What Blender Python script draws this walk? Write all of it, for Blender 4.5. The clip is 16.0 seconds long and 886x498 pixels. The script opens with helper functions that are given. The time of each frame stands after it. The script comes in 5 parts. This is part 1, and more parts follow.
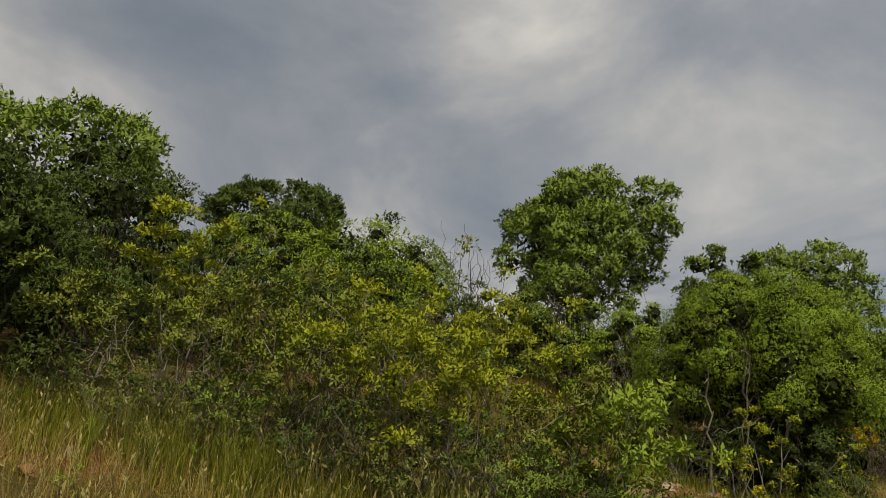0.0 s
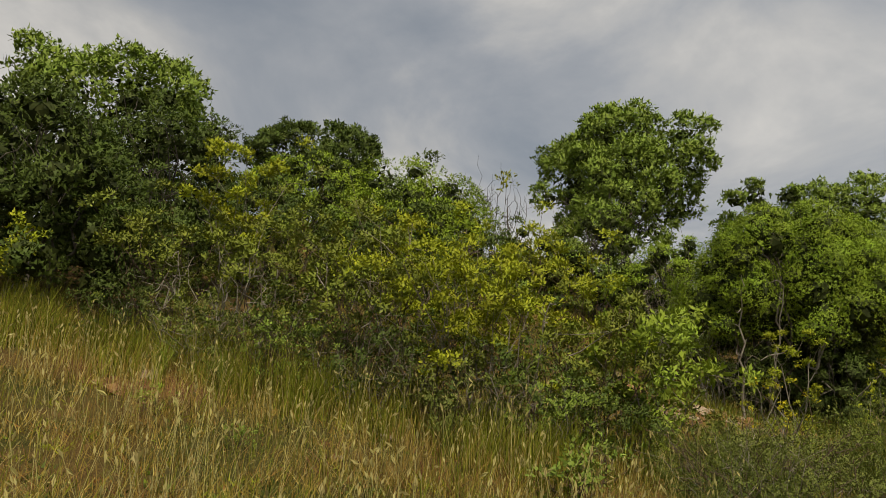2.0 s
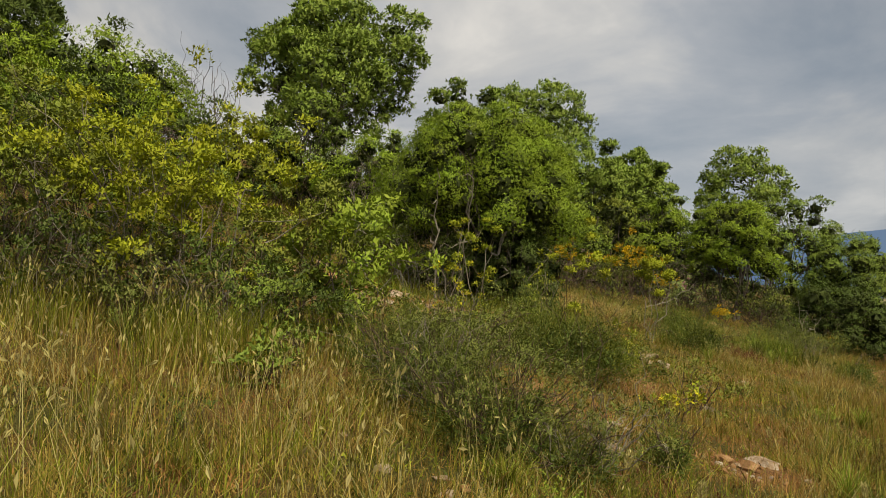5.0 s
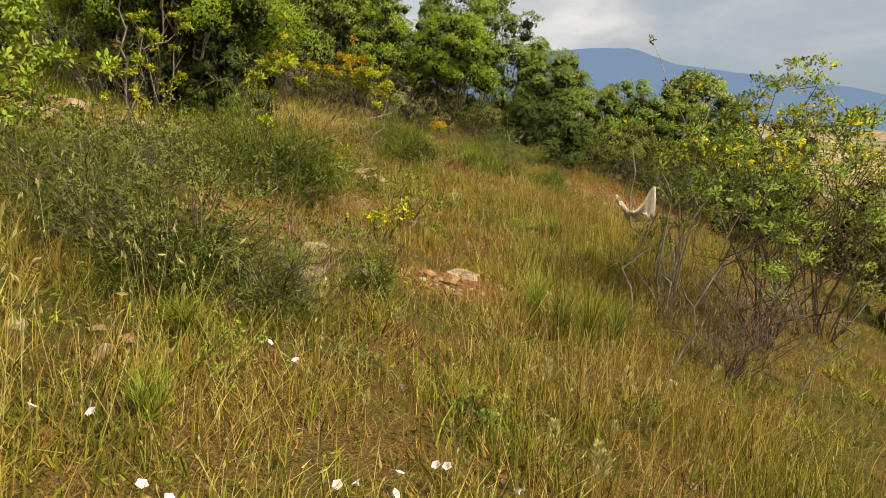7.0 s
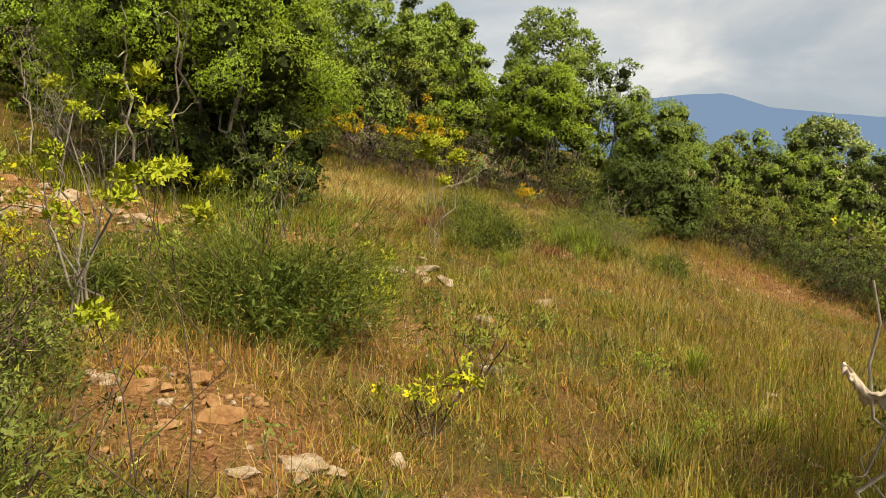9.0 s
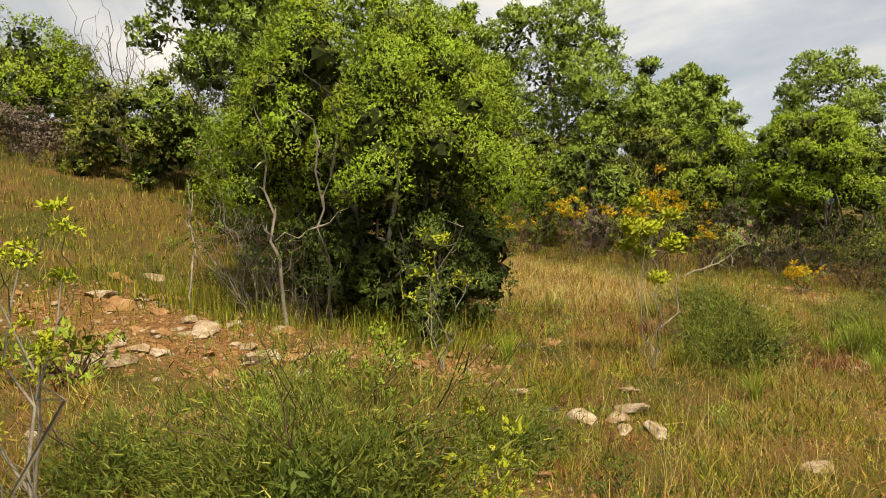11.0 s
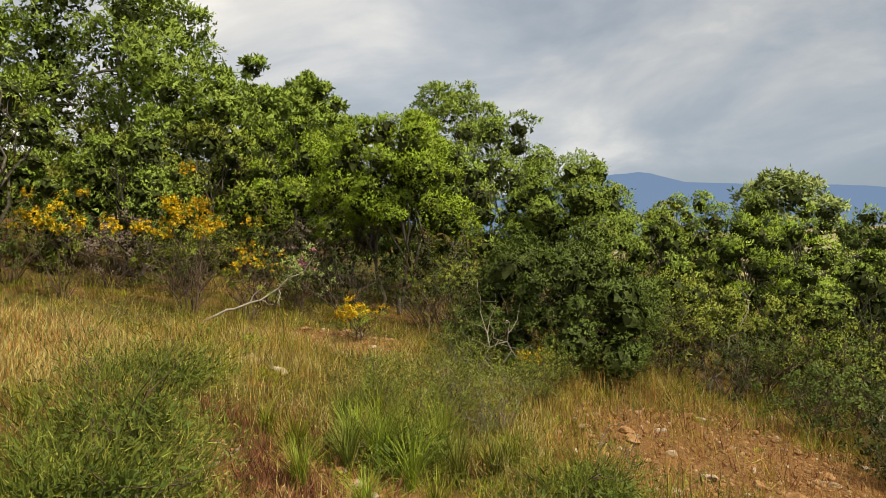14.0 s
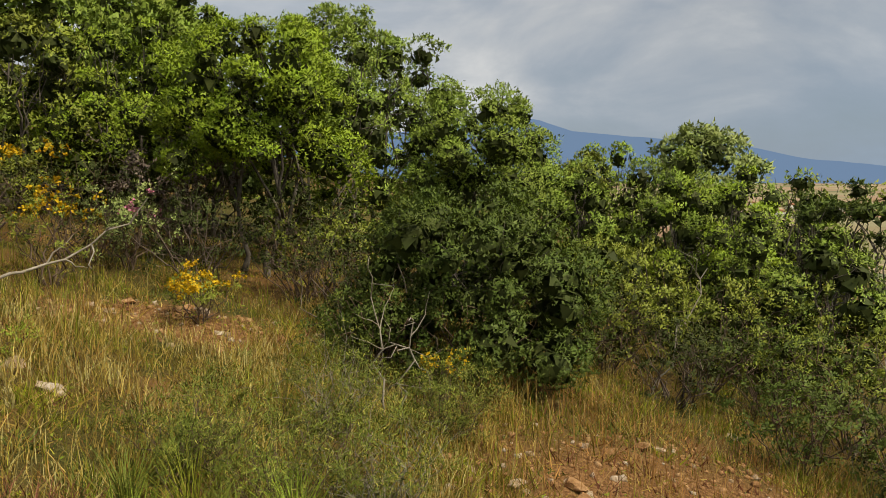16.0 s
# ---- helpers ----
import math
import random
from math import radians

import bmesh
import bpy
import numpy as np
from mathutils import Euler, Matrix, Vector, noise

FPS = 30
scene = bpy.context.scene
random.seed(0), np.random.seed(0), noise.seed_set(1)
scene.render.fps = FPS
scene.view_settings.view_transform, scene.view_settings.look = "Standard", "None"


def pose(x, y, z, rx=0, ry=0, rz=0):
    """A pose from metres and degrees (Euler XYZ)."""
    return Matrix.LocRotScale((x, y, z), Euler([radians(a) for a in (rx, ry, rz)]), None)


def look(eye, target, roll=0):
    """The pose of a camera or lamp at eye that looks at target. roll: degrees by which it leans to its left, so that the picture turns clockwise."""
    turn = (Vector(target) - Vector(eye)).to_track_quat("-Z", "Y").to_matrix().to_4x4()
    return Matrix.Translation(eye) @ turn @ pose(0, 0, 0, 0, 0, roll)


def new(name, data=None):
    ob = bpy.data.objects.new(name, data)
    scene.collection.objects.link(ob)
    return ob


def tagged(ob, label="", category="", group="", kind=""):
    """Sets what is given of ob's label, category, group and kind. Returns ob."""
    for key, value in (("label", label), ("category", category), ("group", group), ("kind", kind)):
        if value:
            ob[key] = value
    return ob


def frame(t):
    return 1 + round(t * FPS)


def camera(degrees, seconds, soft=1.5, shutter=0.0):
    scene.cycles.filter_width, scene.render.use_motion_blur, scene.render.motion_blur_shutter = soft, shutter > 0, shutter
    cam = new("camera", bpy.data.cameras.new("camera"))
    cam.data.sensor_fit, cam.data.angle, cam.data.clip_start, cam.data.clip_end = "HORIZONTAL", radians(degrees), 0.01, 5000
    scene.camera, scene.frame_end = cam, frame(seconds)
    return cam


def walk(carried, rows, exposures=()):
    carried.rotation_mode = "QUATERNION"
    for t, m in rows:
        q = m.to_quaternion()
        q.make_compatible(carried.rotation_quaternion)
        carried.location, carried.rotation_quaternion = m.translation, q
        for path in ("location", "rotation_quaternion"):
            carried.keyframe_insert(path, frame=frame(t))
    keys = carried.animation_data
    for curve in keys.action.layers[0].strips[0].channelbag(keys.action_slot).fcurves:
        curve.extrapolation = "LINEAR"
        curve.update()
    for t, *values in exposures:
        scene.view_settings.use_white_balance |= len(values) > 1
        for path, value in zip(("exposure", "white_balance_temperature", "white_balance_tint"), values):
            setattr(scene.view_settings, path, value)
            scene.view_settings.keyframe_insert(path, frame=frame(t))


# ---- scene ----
cam = camera(61.3, 16.0, soft=0.25)
PATH = [
    (0, (-0.048, -0.157, 1.502), (-1.275, 1.004, 1.918), 3.8),
    (0.5, (-0.046, -0.239, 1.491), (-1.333, 0.854, 1.909), 5.0),
    (1, (-0.011, -0.285, 1.481), (-1.308, 0.809, 1.868), 5.5),
    (1.5, (0.096, -0.360, 1.397), (-1.194, 0.780, 1.653), 4.4),
    (2, (0.164, -0.418, 1.389), (-1.134, 0.708, 1.661), 3.5),
    (2.5, (0.162, -0.382, 1.379), (-1.082, 0.807, 1.633), 3.4),
    (3, (0.167, -0.391, 1.371), (-1.068, 0.810, 1.616), 3.3),
    (3.5, (0.192, -0.437, 1.364), (-1.070, 0.738, 1.596), 3.5),
    (4, (0.189, -0.437, 1.360), (-1.059, 0.756, 1.584), 3.9),
    (4.2, (0.171, -0.415, 1.358), (-1.044, 0.811, 1.574), 3.8),
    (6.3, (0.383, -0.018, 1.335), (0.351, 1.667, 0.905), 3.6),
    (6.5, (0.369, 0.008, 1.333), (0.264, 1.676, 0.847), 3.6),
    (7, (0.268, 0.331, 1.349), (0.089, 2.027, 1.006), 3.3),
    (7.5, (0.165, 0.886, 1.446), (-0.076, 2.600, 1.270), 1.5),
    (8, (0.166, 1.643, 1.494), (-0.104, 3.351, 1.300), 2.2),
    (8.5, (0.028, 2.230, 1.558), (-0.258, 3.932, 1.337), 2.5),
    (9, (-0.010, 2.813, 1.568), (-0.403, 4.492, 1.335), 1.4),
    (9.5, (0.017, 3.248, 1.633), (-0.616, 4.855, 1.429), -1.0),
    (9.7, (-0.021, 3.363, 1.647), (-0.800, 4.910, 1.489), -1.6),
    (11.8, (0.227, 5.955, 1.727), (-0.827, 7.340, 1.739), -3.9),
    (12, (0.288, 6.154, 1.762), (-0.824, 7.492, 1.793), -3.5),
    (12.5, (0.278, 6.557, 1.756), (-0.931, 7.807, 1.822), -3.1),
    (13, (0.105, 7.058, 1.803), (-1.045, 8.364, 1.816), -2.1),
    (13.5, (0.256, 7.856, 1.726), (-0.616, 9.361, 1.735), -1.9),
    (14, (0.509, 8.923, 1.529), (0.259, 10.644, 1.508), -2.8),
    (14.5, (0.273, 9.534, 1.574), (0.127, 11.266, 1.507), -2.2),
    (15, (0.418, 10.129, 1.599), (0.330, 11.864, 1.491), -1.1),
    (15.5, (0.311, 10.642, 1.640), (0.268, 12.375, 1.487), -0.2),
    (16, (0.264, 11.093, 1.652), (0.271, 12.825, 1.482), 0.2),
]
walk(cam, [(t, look(eye, target, roll)) for t, eye, target, roll in PATH],
     exposures=[(0, -0.5, 6850, 10), (1.2, -0.42, 6850, 10), (2.0, -0.26, 6900, 10), (3.0, -0.05, 6950, 10), (4.2, -0.02, 6950, 10), (6.3, 0.04, 7400, 10), (6.7, 0.24, 7400, 10),
                (7.1, 0.54, 7450, 10), (8, 0.53, 7450, 10), (9.7, 0.66, 7500, 10), (11.8, 0.54, 7400, 10), (13, 0.43, 7350, 10), (13.7, 0.43, 7250, 10), (14.5, 0.33, 7050, 10), (16, 0.22, 7000, 10)])

# ---- world and sun: overcast with torn, bluish cloud ----
SUN_EL, SUN_ROT = 56, 118
world = bpy.data.worlds.new("cloudy_sky")
scene.world = world
world.use_nodes = True
wt = world.node_tree
wt.nodes.clear()


def node(tree, kind, **values):
    n = tree.nodes.new(kind)
    for key, value in values.items():
        n.inputs[key.replace("_", " ")].default_value = value
    return n


def ramp(tree, source, *stops):
    r = tree.nodes.new("ShaderNodeValToRGB")
    while len(r.color_ramp.elements) < len(stops):
        r.color_ramp.elements.new(0.5)
    for e, (pos, col) in zip(r.color_ramp.elements, stops):
        e.position, e.color = pos, (*col, 1)
    tree.links.new(source, r.inputs[0])
    return r


def maths(tree, op, a, b, clamp=False):
    m = tree.nodes.new("ShaderNodeMath")
    m.operation, m.use_clamp = op, clamp
    for i, v in enumerate((a, b)):
        if isinstance(v, (int, float)):
            m.inputs[i].default_value = v
        else:
            tree.links.new(v, m.inputs[i])
    return m.outputs[0]


sky = wt.nodes.new("ShaderNodeTexSky")
sky.sky_type, sky.sun_disc = "NISHITA", False
sky.sun_elevation, sky.sun_rotation = radians(SUN_EL), radians(SUN_ROT)
sky_bg = node(wt, "ShaderNodeBackground", Strength=0.06)
wt.links.new(sky.outputs[0], sky_bg.inputs[0])
coord = wt.nodes.new("ShaderNodeTexCoord")
sep = wt.nodes.new("ShaderNodeSeparateXYZ")
wt.links.new(coord.outputs["Generated"], sep.inputs[0])
lift = maths(wt, "ADD", maths(wt, "MAXIMUM", sep.outputs[2], 0.0), 0.34)
flat = wt.nodes.new("ShaderNodeCombineXYZ")
wt.links.new(maths(wt, "DIVIDE", sep.outputs[0], lift), flat.inputs[0])
wt.links.new(maths(wt, "DIVIDE", sep.outputs[1], lift), flat.inputs[1])
big_cloud = node(wt, "ShaderNodeTexNoise", Scale=1.5, Detail=7.0, Roughness=0.55, Distortion=0.5)
drift = wt.nodes.new("ShaderNodeVectorMath")
drift.operation = "ADD"
drift.inputs[1].default_value = (3.7, 1.2, 0.0)
wt.links.new(flat.outputs[0], drift.inputs[0])
wt.links.new(drift.outputs[0], big_cloud.inputs["Vector"])
cloud_col = ramp(wt, big_cloud.outputs[0], (0.30, (0.31, 0.36, 0.43)), (0.46, (0.42, 0.455, 0.51)), (0.56, (0.55, 0.565, 0.585)), (0.68, (0.82, 0.81, 0.79)))
low = wt.nodes.new("ShaderNodeMix")
low.data_type = "RGBA"
haze = maths(wt, "MULTIPLY", maths(wt, "SUBTRACT", 1.0, maths(wt, "MULTIPLY", sep.outputs[2], 2.2), True), maths(wt, "ADD", maths(wt, "MULTIPLY", sep.outputs[0], 0.9), 0.5, True))
wt.links.new(haze, low.inputs["Factor"])
wt.links.new(cloud_col.outputs[0], low.inputs[6])
low.inputs[7].default_value = (0.25, 0.345, 0.475, 1)
cloud_bg = node(wt, "ShaderNodeBackground", Strength=1.02)
thick = ramp(wt, maths(wt, "ADD", maths(wt, "MULTIPLY", sep.outputs[0], 0.5), 0.5), (0.0, (0.92, 0.92, 0.92)), (0.25, (1.05, 1.05, 1.05)), (0.40, (1.06, 1.06, 1.06)), (0.55, (0.90, 0.90, 0.90)), (0.68, (0.82, 0.82, 0.82)), (1.0, (0.95, 0.95, 0.95)))
wt.links.new(maths(wt, "MULTIPLY", thick.outputs[0], 1.02), cloud_bg.inputs["Strength"])
wt.links.new(low.outputs[2], cloud_bg.inputs[0])
gap = ramp(wt, big_cloud.outputs[0], (0.32, (0.75, 0.75, 0.75)), (0.54, (0.95, 0.95, 0.95)))
both = wt.nodes.new("ShaderNodeMixShader")
wt.links.new(gap.outputs[0], both.inputs[0])
wt.links.new(sky_bg.outputs[0], both.inputs[1])
wt.links.new(cloud_bg.outputs[0], both.inputs[2])
out = wt.nodes.new("ShaderNodeOutputWorld")
wt.links.new(both.outputs[0], out.inputs[0])

sun = new("sun", bpy.data.lights.new("sun", "SUN"))
sun.data.energy, sun.data.angle, sun.data.color = 4.6, radians(9), (1.0, 0.93, 0.79)
az = radians(SUN_ROT)
sun_dir = Vector((math.sin(az) * math.cos(radians(SUN_EL)), math.cos(az) * math.cos(radians(SUN_EL)), math.sin(radians(SUN_EL))))
sun.matrix_world = look(sun_dir * 50, (0, 0, 0))


# ---- materials ----
def material(name):
    m = bpy.data.materials.new(name)
    m.use_nodes = True
    t = m.node_tree
    return m, t, t.nodes["Principled BSDF"], t.nodes["Material Output"]


def leaf_material(name, dark, mid, light, rough=0.55, through_light=0.3, even=0.5):
    """Leaves that differ one by one, let some light through and have a thin gloss."""
    m, t, p, o = material(name)
    geo = t.nodes.new("ShaderNodeNewGeometry")
    part_way = [tuple(a + even * (b - a) for a, b in zip(mid, end)) for end in (dark, light)]
    col = ramp(t, geo.outputs["Random Per Island"], (0.0, part_way[0]), (0.3, mid), (0.8, mid), (1.0, part_way[1]))
    pos = node(t, "ShaderNodeTexNoise", Scale=2.6, Detail=3.0)
    t.links.new(geo.outputs["Position"], pos.inputs["Vector"])
    tone = t.nodes.new("ShaderNodeHueSaturation")
    t.links.new(col.outputs[0], tone.inputs["Color"])
    t.links.new(maths(t, "ADD", maths(t, "MULTIPLY", pos.outputs[0], 1.0), 0.5), tone.inputs["Value"])
    t.links.new(maths(t, "ADD", maths(t, "MULTIPLY", pos.outputs[0], 0.05), 0.475), tone.inputs["Hue"])
    t.links.new(tone.outputs[0], p.inputs["Base Color"])
    p.inputs["Roughness"].default_value = rough
    p.inputs["Specular IOR Level"].default_value = 0.12
    tr = t.nodes.new("ShaderNodeBsdfTranslucent")
    t.links.new(tone.outputs[0], tr.inputs[0])
    mix = node(t, "ShaderNodeMixShader", Fac=through_light * 0.6)
    t.links.new(p.outputs[0], mix.inputs[1])
    t.links.new(tr.outputs[0], mix.inputs[2])
    t.links.new(mix.outputs[0], o.inputs[0])
    return m


def rough_material(name, stops, scale=6.0, fine=60.0, rough=0.9, bump=0.4, distance=0.01):
    """Bark, stone, earth: two scales of noise in colour, fine relief."""
    m, t, p, o = material(name)
    geo = t.nodes.new("ShaderNodeNewGeometry")
    a = node(t, "ShaderNodeTexNoise", Scale=scale, Detail=5.0, Roughness=0.6)
    b = node(t, "ShaderNodeTexNoise", Scale=fine, Detail=4.0, Roughness=0.7)
    for n in (a, b):
        t.links.new(geo.outputs["Position"], n.inputs["Vector"])
    mixed = maths(t, "ADD", maths(t, "MULTIPLY", a.outputs[0], 0.65), maths(t, "MULTIPLY", b.outputs[0], 0.35))
    col = ramp(t, mixed, *stops)
    t.links.new(col.outputs[0], p.inputs["Base Color"])
    p.inputs["Roughness"].default_value = rough
    p.inputs["Specular IOR Level"].default_value = 0.2
    bp = node(t, "ShaderNodeBump", Strength=bump, Distance=distance)
    t.links.new(b.outputs[0], bp.inputs["Height"])
    t.links.new(bp.outputs[0], p.inputs["Normal"])
    return m


M_OAK = leaf_material("oak_leaves", (0.070, 0.105, 0.014), (0.176, 0.245, 0.036), (0.300, 0.360, 0.070), 0.55, 0.2)
M_BRIGHT = leaf_material("bright_leaves", (0.085, 0.125, 0.010), (0.200, 0.282, 0.022), (0.32, 0.405, 0.045), 0.5, 0.2)
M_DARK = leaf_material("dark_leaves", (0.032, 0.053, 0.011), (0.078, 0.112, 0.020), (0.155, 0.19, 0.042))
# Near-black leaf colour that stands in for shade inside crowns and under bushes.
M_SHADE = leaf_material("shade_dark_leaves", (0.022, 0.030, 0.008), (0.040, 0.052, 0.012), (0.07, 0.08, 0.02), 0.7, 0.0)
M_SAGE = leaf_material("sage_leaves", (0.05, 0.06, 0.012), (0.14, 0.165, 0.034), (0.28, 0.29, 0.07), 0.6, 0.2)
M_GREY = leaf_material("grey_green_leaves", (0.100, 0.138, 0.037), (0.250, 0.306, 0.094), (0.388, 0.425, 0.150), 0.5, 0.2)
M_YELLOW = leaf_material("yellow_green_leaves", (0.121, 0.138, 0.011), (0.281, 0.314, 0.020), (0.462, 0.418, 0.033))
M_OLIVE = leaf_material("olive_leaves", (0.070, 0.086, 0.012), (0.172, 0.204, 0.028), (0.300, 0.300, 0.050), 0.5, 0.2)
M_LIME = leaf_material("lime_leaves", (0.11, 0.16, 0.018), (0.22, 0.29, 0.03), (0.34, 0.40, 0.06))
M_NEEDLE = leaf_material("fine_shoots", (0.03, 0.042, 0.008), (0.13, 0.16, 0.024), (0.36, 0.35, 0.07), 0.6, 0.2, 1.0)
M_BROOM = leaf_material("yellow_blossom", (0.34, 0.21, 0.010), (0.55, 0.36, 0.014), (0.70, 0.52, 0.035), 0.6, 0.3)
M_LEMON = leaf_material("lemon_blossom", (0.44, 0.38, 0.02), (0.60, 0.52, 0.025), (0.74, 0.66, 0.06), 0.6, 0.3)
M_DEAD = leaf_material("dead_twigs", (0.060, 0.045, 0.034), (0.130, 0.100, 0.078), (0.240, 0.200, 0.160), 0.9, 0.0)
M_RUST = leaf_material("rust_stalks", (0.090, 0.035, 0.020), (0.180, 0.075, 0.040), (0.280, 0.150, 0.080), 0.9, 0.15, 1.0)
M_STRAW = leaf_material("dry_straw", (0.07, 0.042, 0.011), (0.31, 0.220, 0.046), (0.58, 0.45, 0.14), 0.8, 0.3, 1.0)
M_GRASS = leaf_material("green_grass", (0.030, 0.038, 0.005), (0.165, 0.182, 0.016), (0.37, 0.36, 0.048), 0.7, 0.3, 1.0)
M_COPPER = leaf_material("copper_grass", (0.16, 0.075, 0.02), (0.40, 0.215, 0.065), (0.56, 0.38, 0.15), 0.8, 0.3, 1.0)
M_EAR = leaf_material("pale_ears", (0.30, 0.25, 0.09), (0.45, 0.39, 0.15), (0.58, 0.51, 0.24), 0.8, 0.3)
M_PETAL = leaf_material("white_petals", (0.60, 0.50, 0.48), (0.70, 0.64, 0.62), (0.78, 0.74, 0.72), 0.6, 0.3)
M_PINK = leaf_material("pink_petals", (0.450, 0.120, 0.220), (0.580, 0.200, 0.320), (0.680, 0.320, 0.420), 0.6, 0.3)
M_BARK = rough_material("grey_bark", ((0.3, (0.035, 0.028, 0.022)), (0.5, (0.10, 0.085, 0.068)), (0.7, (0.20, 0.18, 0.15))), 9, 90)
M_PALE = rough_material("pale_bark", ((0.3, (0.10, 0.085, 0.065)), (0.5, (0.24, 0.21, 0.165)), (0.7, (0.38, 0.35, 0.29))), 12, 120)
M_TWIG = rough_material("brown_twigs", ((0.3, (0.05, 0.032, 0.022)), (0.5, (0.11, 0.075, 0.052)), (0.7, (0.19, 0.14, 0.10))), 14, 120)
M_STONE = rough_material("limestone", ((0.32, (0.13, 0.08, 0.04)), (0.46, (0.28, 0.195, 0.115)), (0.56, (0.40, 0.325, 0.235)), (0.7, (0.52, 0.47, 0.39))), 9, 55, 0.95, 0.8, 0.015)
M_OCHRE = rough_material("ochre_stone", ((0.32, (0.15, 0.07, 0.028)), (0.5, (0.27, 0.145, 0.06)), (0.68, (0.40, 0.26, 0.135))), 9, 55, 0.95, 0.7, 0.012)
M_DARKSTONE = rough_material("charred_wood", ((0.3, (0.02, 0.016, 0.012)), (0.5, (0.06, 0.045, 0.035)), (0.7, (0.13, 0.10, 0.08))), 9, 55, 0.95, 0.8, 0.02)
M_CLOTH = rough_material("bleached_rag", ((0.3, (0.30, 0.24, 0.17)), (0.5, (0.46, 0.38, 0.30)), (0.7, (0.58, 0.51, 0.43))), 20, 150, 0.9, 0.3, 0.004)
M_PLASTER = rough_material("white_plaster", ((0.3, (0.66, 0.64, 0.60)), (0.7, (0.80, 0.79, 0.76))), 0.5, 5)
M_TILE = rough_material("red_roof_tiles", ((0.3, (0.30, 0.12, 0.07)), (0.7, (0.42, 0.20, 0.13))), 0.5, 5)
M_GLASSY = rough_material("dark_window", ((0.3, (0.03, 0.035, 0.045)), (0.7, (0.05, 0.06, 0.07))), 1, 9, 0.2, 0.0)


def ground_material():
    m, t, p, o = material("hill_ground")
    geo = t.nodes.new("ShaderNodeNewGeometry")

    def tex(scale, detail=4.0, rough=0.6):
        n = node(t, "ShaderNodeTexNoise", Scale=scale, Detail=detail, Roughness=rough)
        t.links.new(geo.outputs["Position"], n.inputs["Vector"])
        return n.outputs[0]

    def mixed(fac, a, b):
        n = t.nodes.new("ShaderNodeMix")
        n.data_type = "RGBA"
        t.links.new(fac, n.inputs["Factor"])
        t.links.new(a, n.inputs[6])
        t.links.new(b, n.inputs[7])
        return n.outputs[2]

    fine = tex(38.0, 6.0, 0.7)
    soil = ramp(t, fine, (0.30, (0.036, 0.017, 0.007)), (0.47, (0.130, 0.064, 0.024)), (0.60, (0.23, 0.125, 0.052)), (0.76, (0.37, 0.25, 0.14)))
    # The darkest stops of these two paint in shade between grass blades.
    litter = ramp(t, tex(95.0, 6.0, 0.8), (0.36, (0.014, 0.009, 0.004)), (0.5, (0.085, 0.052, 0.016)), (0.66, (0.29, 0.19, 0.06)))
    moss = ramp(t, tex(85.0, 6.0, 0.8), (0.36, (0.008, 0.008, 0.003)), (0.5, (0.048, 0.046, 0.011)), (0.66, (0.16, 0.14, 0.034)))
    a = ramp(t, tex(1.3), (0.32, (0, 0, 0)), (0.46, (1, 1, 1)))
    b = ramp(t, tex(0.75), (0.44, (0, 0, 0)), (0.60, (1, 1, 1)))
    near = mixed(b.outputs[0], mixed(a.outputs[0], soil.outputs[0], litter.outputs[0]), moss.outputs[0])
    bare = t.nodes.new("ShaderNodeVertexColor")
    bare.layer_name = "bare"
    near = mixed(bare.outputs[0], near, soil.outputs[0])
    fields = t.nodes.new("ShaderNodeTexVoronoi")
    fields.inputs["Scale"].default_value = 0.007
    t.links.new(geo.outputs["Position"], fields.inputs["Vector"])
    sepc = t.nodes.new("ShaderNodeSeparateColor")
    t.links.new(fields.outputs["Color"], sepc.inputs[0])
    crops = ramp(t, sepc.outputs[0], (0.0, (0.24, 0.17, 0.11)), (0.3, (0.30, 0.25, 0.15)), (0.5, (0.10, 0.12, 0.06)), (0.75, (0.26, 0.16, 0.10)), (1.0, (0.17, 0.17, 0.09)))
    length = t.nodes.new("ShaderNodeVectorMath")
    length.operation = "LENGTH"
    t.links.new(geo.outputs["Position"], length.inputs[0])
    far = maths(t, "MULTIPLY", maths(t, "SUBTRACT", length.outputs["Value"], 90.0), 0.01, True)
    t.links.new(mixed(far, near, crops.outputs[0]), p.inputs["Base Color"])
    p.inputs["Roughness"].default_value = 0.97
    p.inputs["Specular IOR Level"].default_value = 0.1
    bp = node(t, "ShaderNodeBump", Strength=0.6, Distance=0.03)
    t.links.new(fine, bp.inputs["Height"])
    t.links.new(bp.outputs[0], p.inputs["Normal"])
    return m


M_GROUND = ground_material()


# ---- meshes ----
def smooth(a, b, x):
    k = np.clip((np.asarray(x, float) - a) / (b - a), 0, 1)
    return k * k * (3 - 2 * k)


def lumpy(x, y, f, ph=0.0):
    """A cheap smooth noise between about -1 and 1."""
    return (np.sin(f * x + 1.3 * np.sin(0.7 * f * y + ph)) + np.sin(1.1 * f * y + 1.7 * np.sin(0.6 * f * x + 2 * ph) + ph)
            + 0.6 * np.sin(1.9 * f * (x + 0.6 * y) + ph)) / 2.6


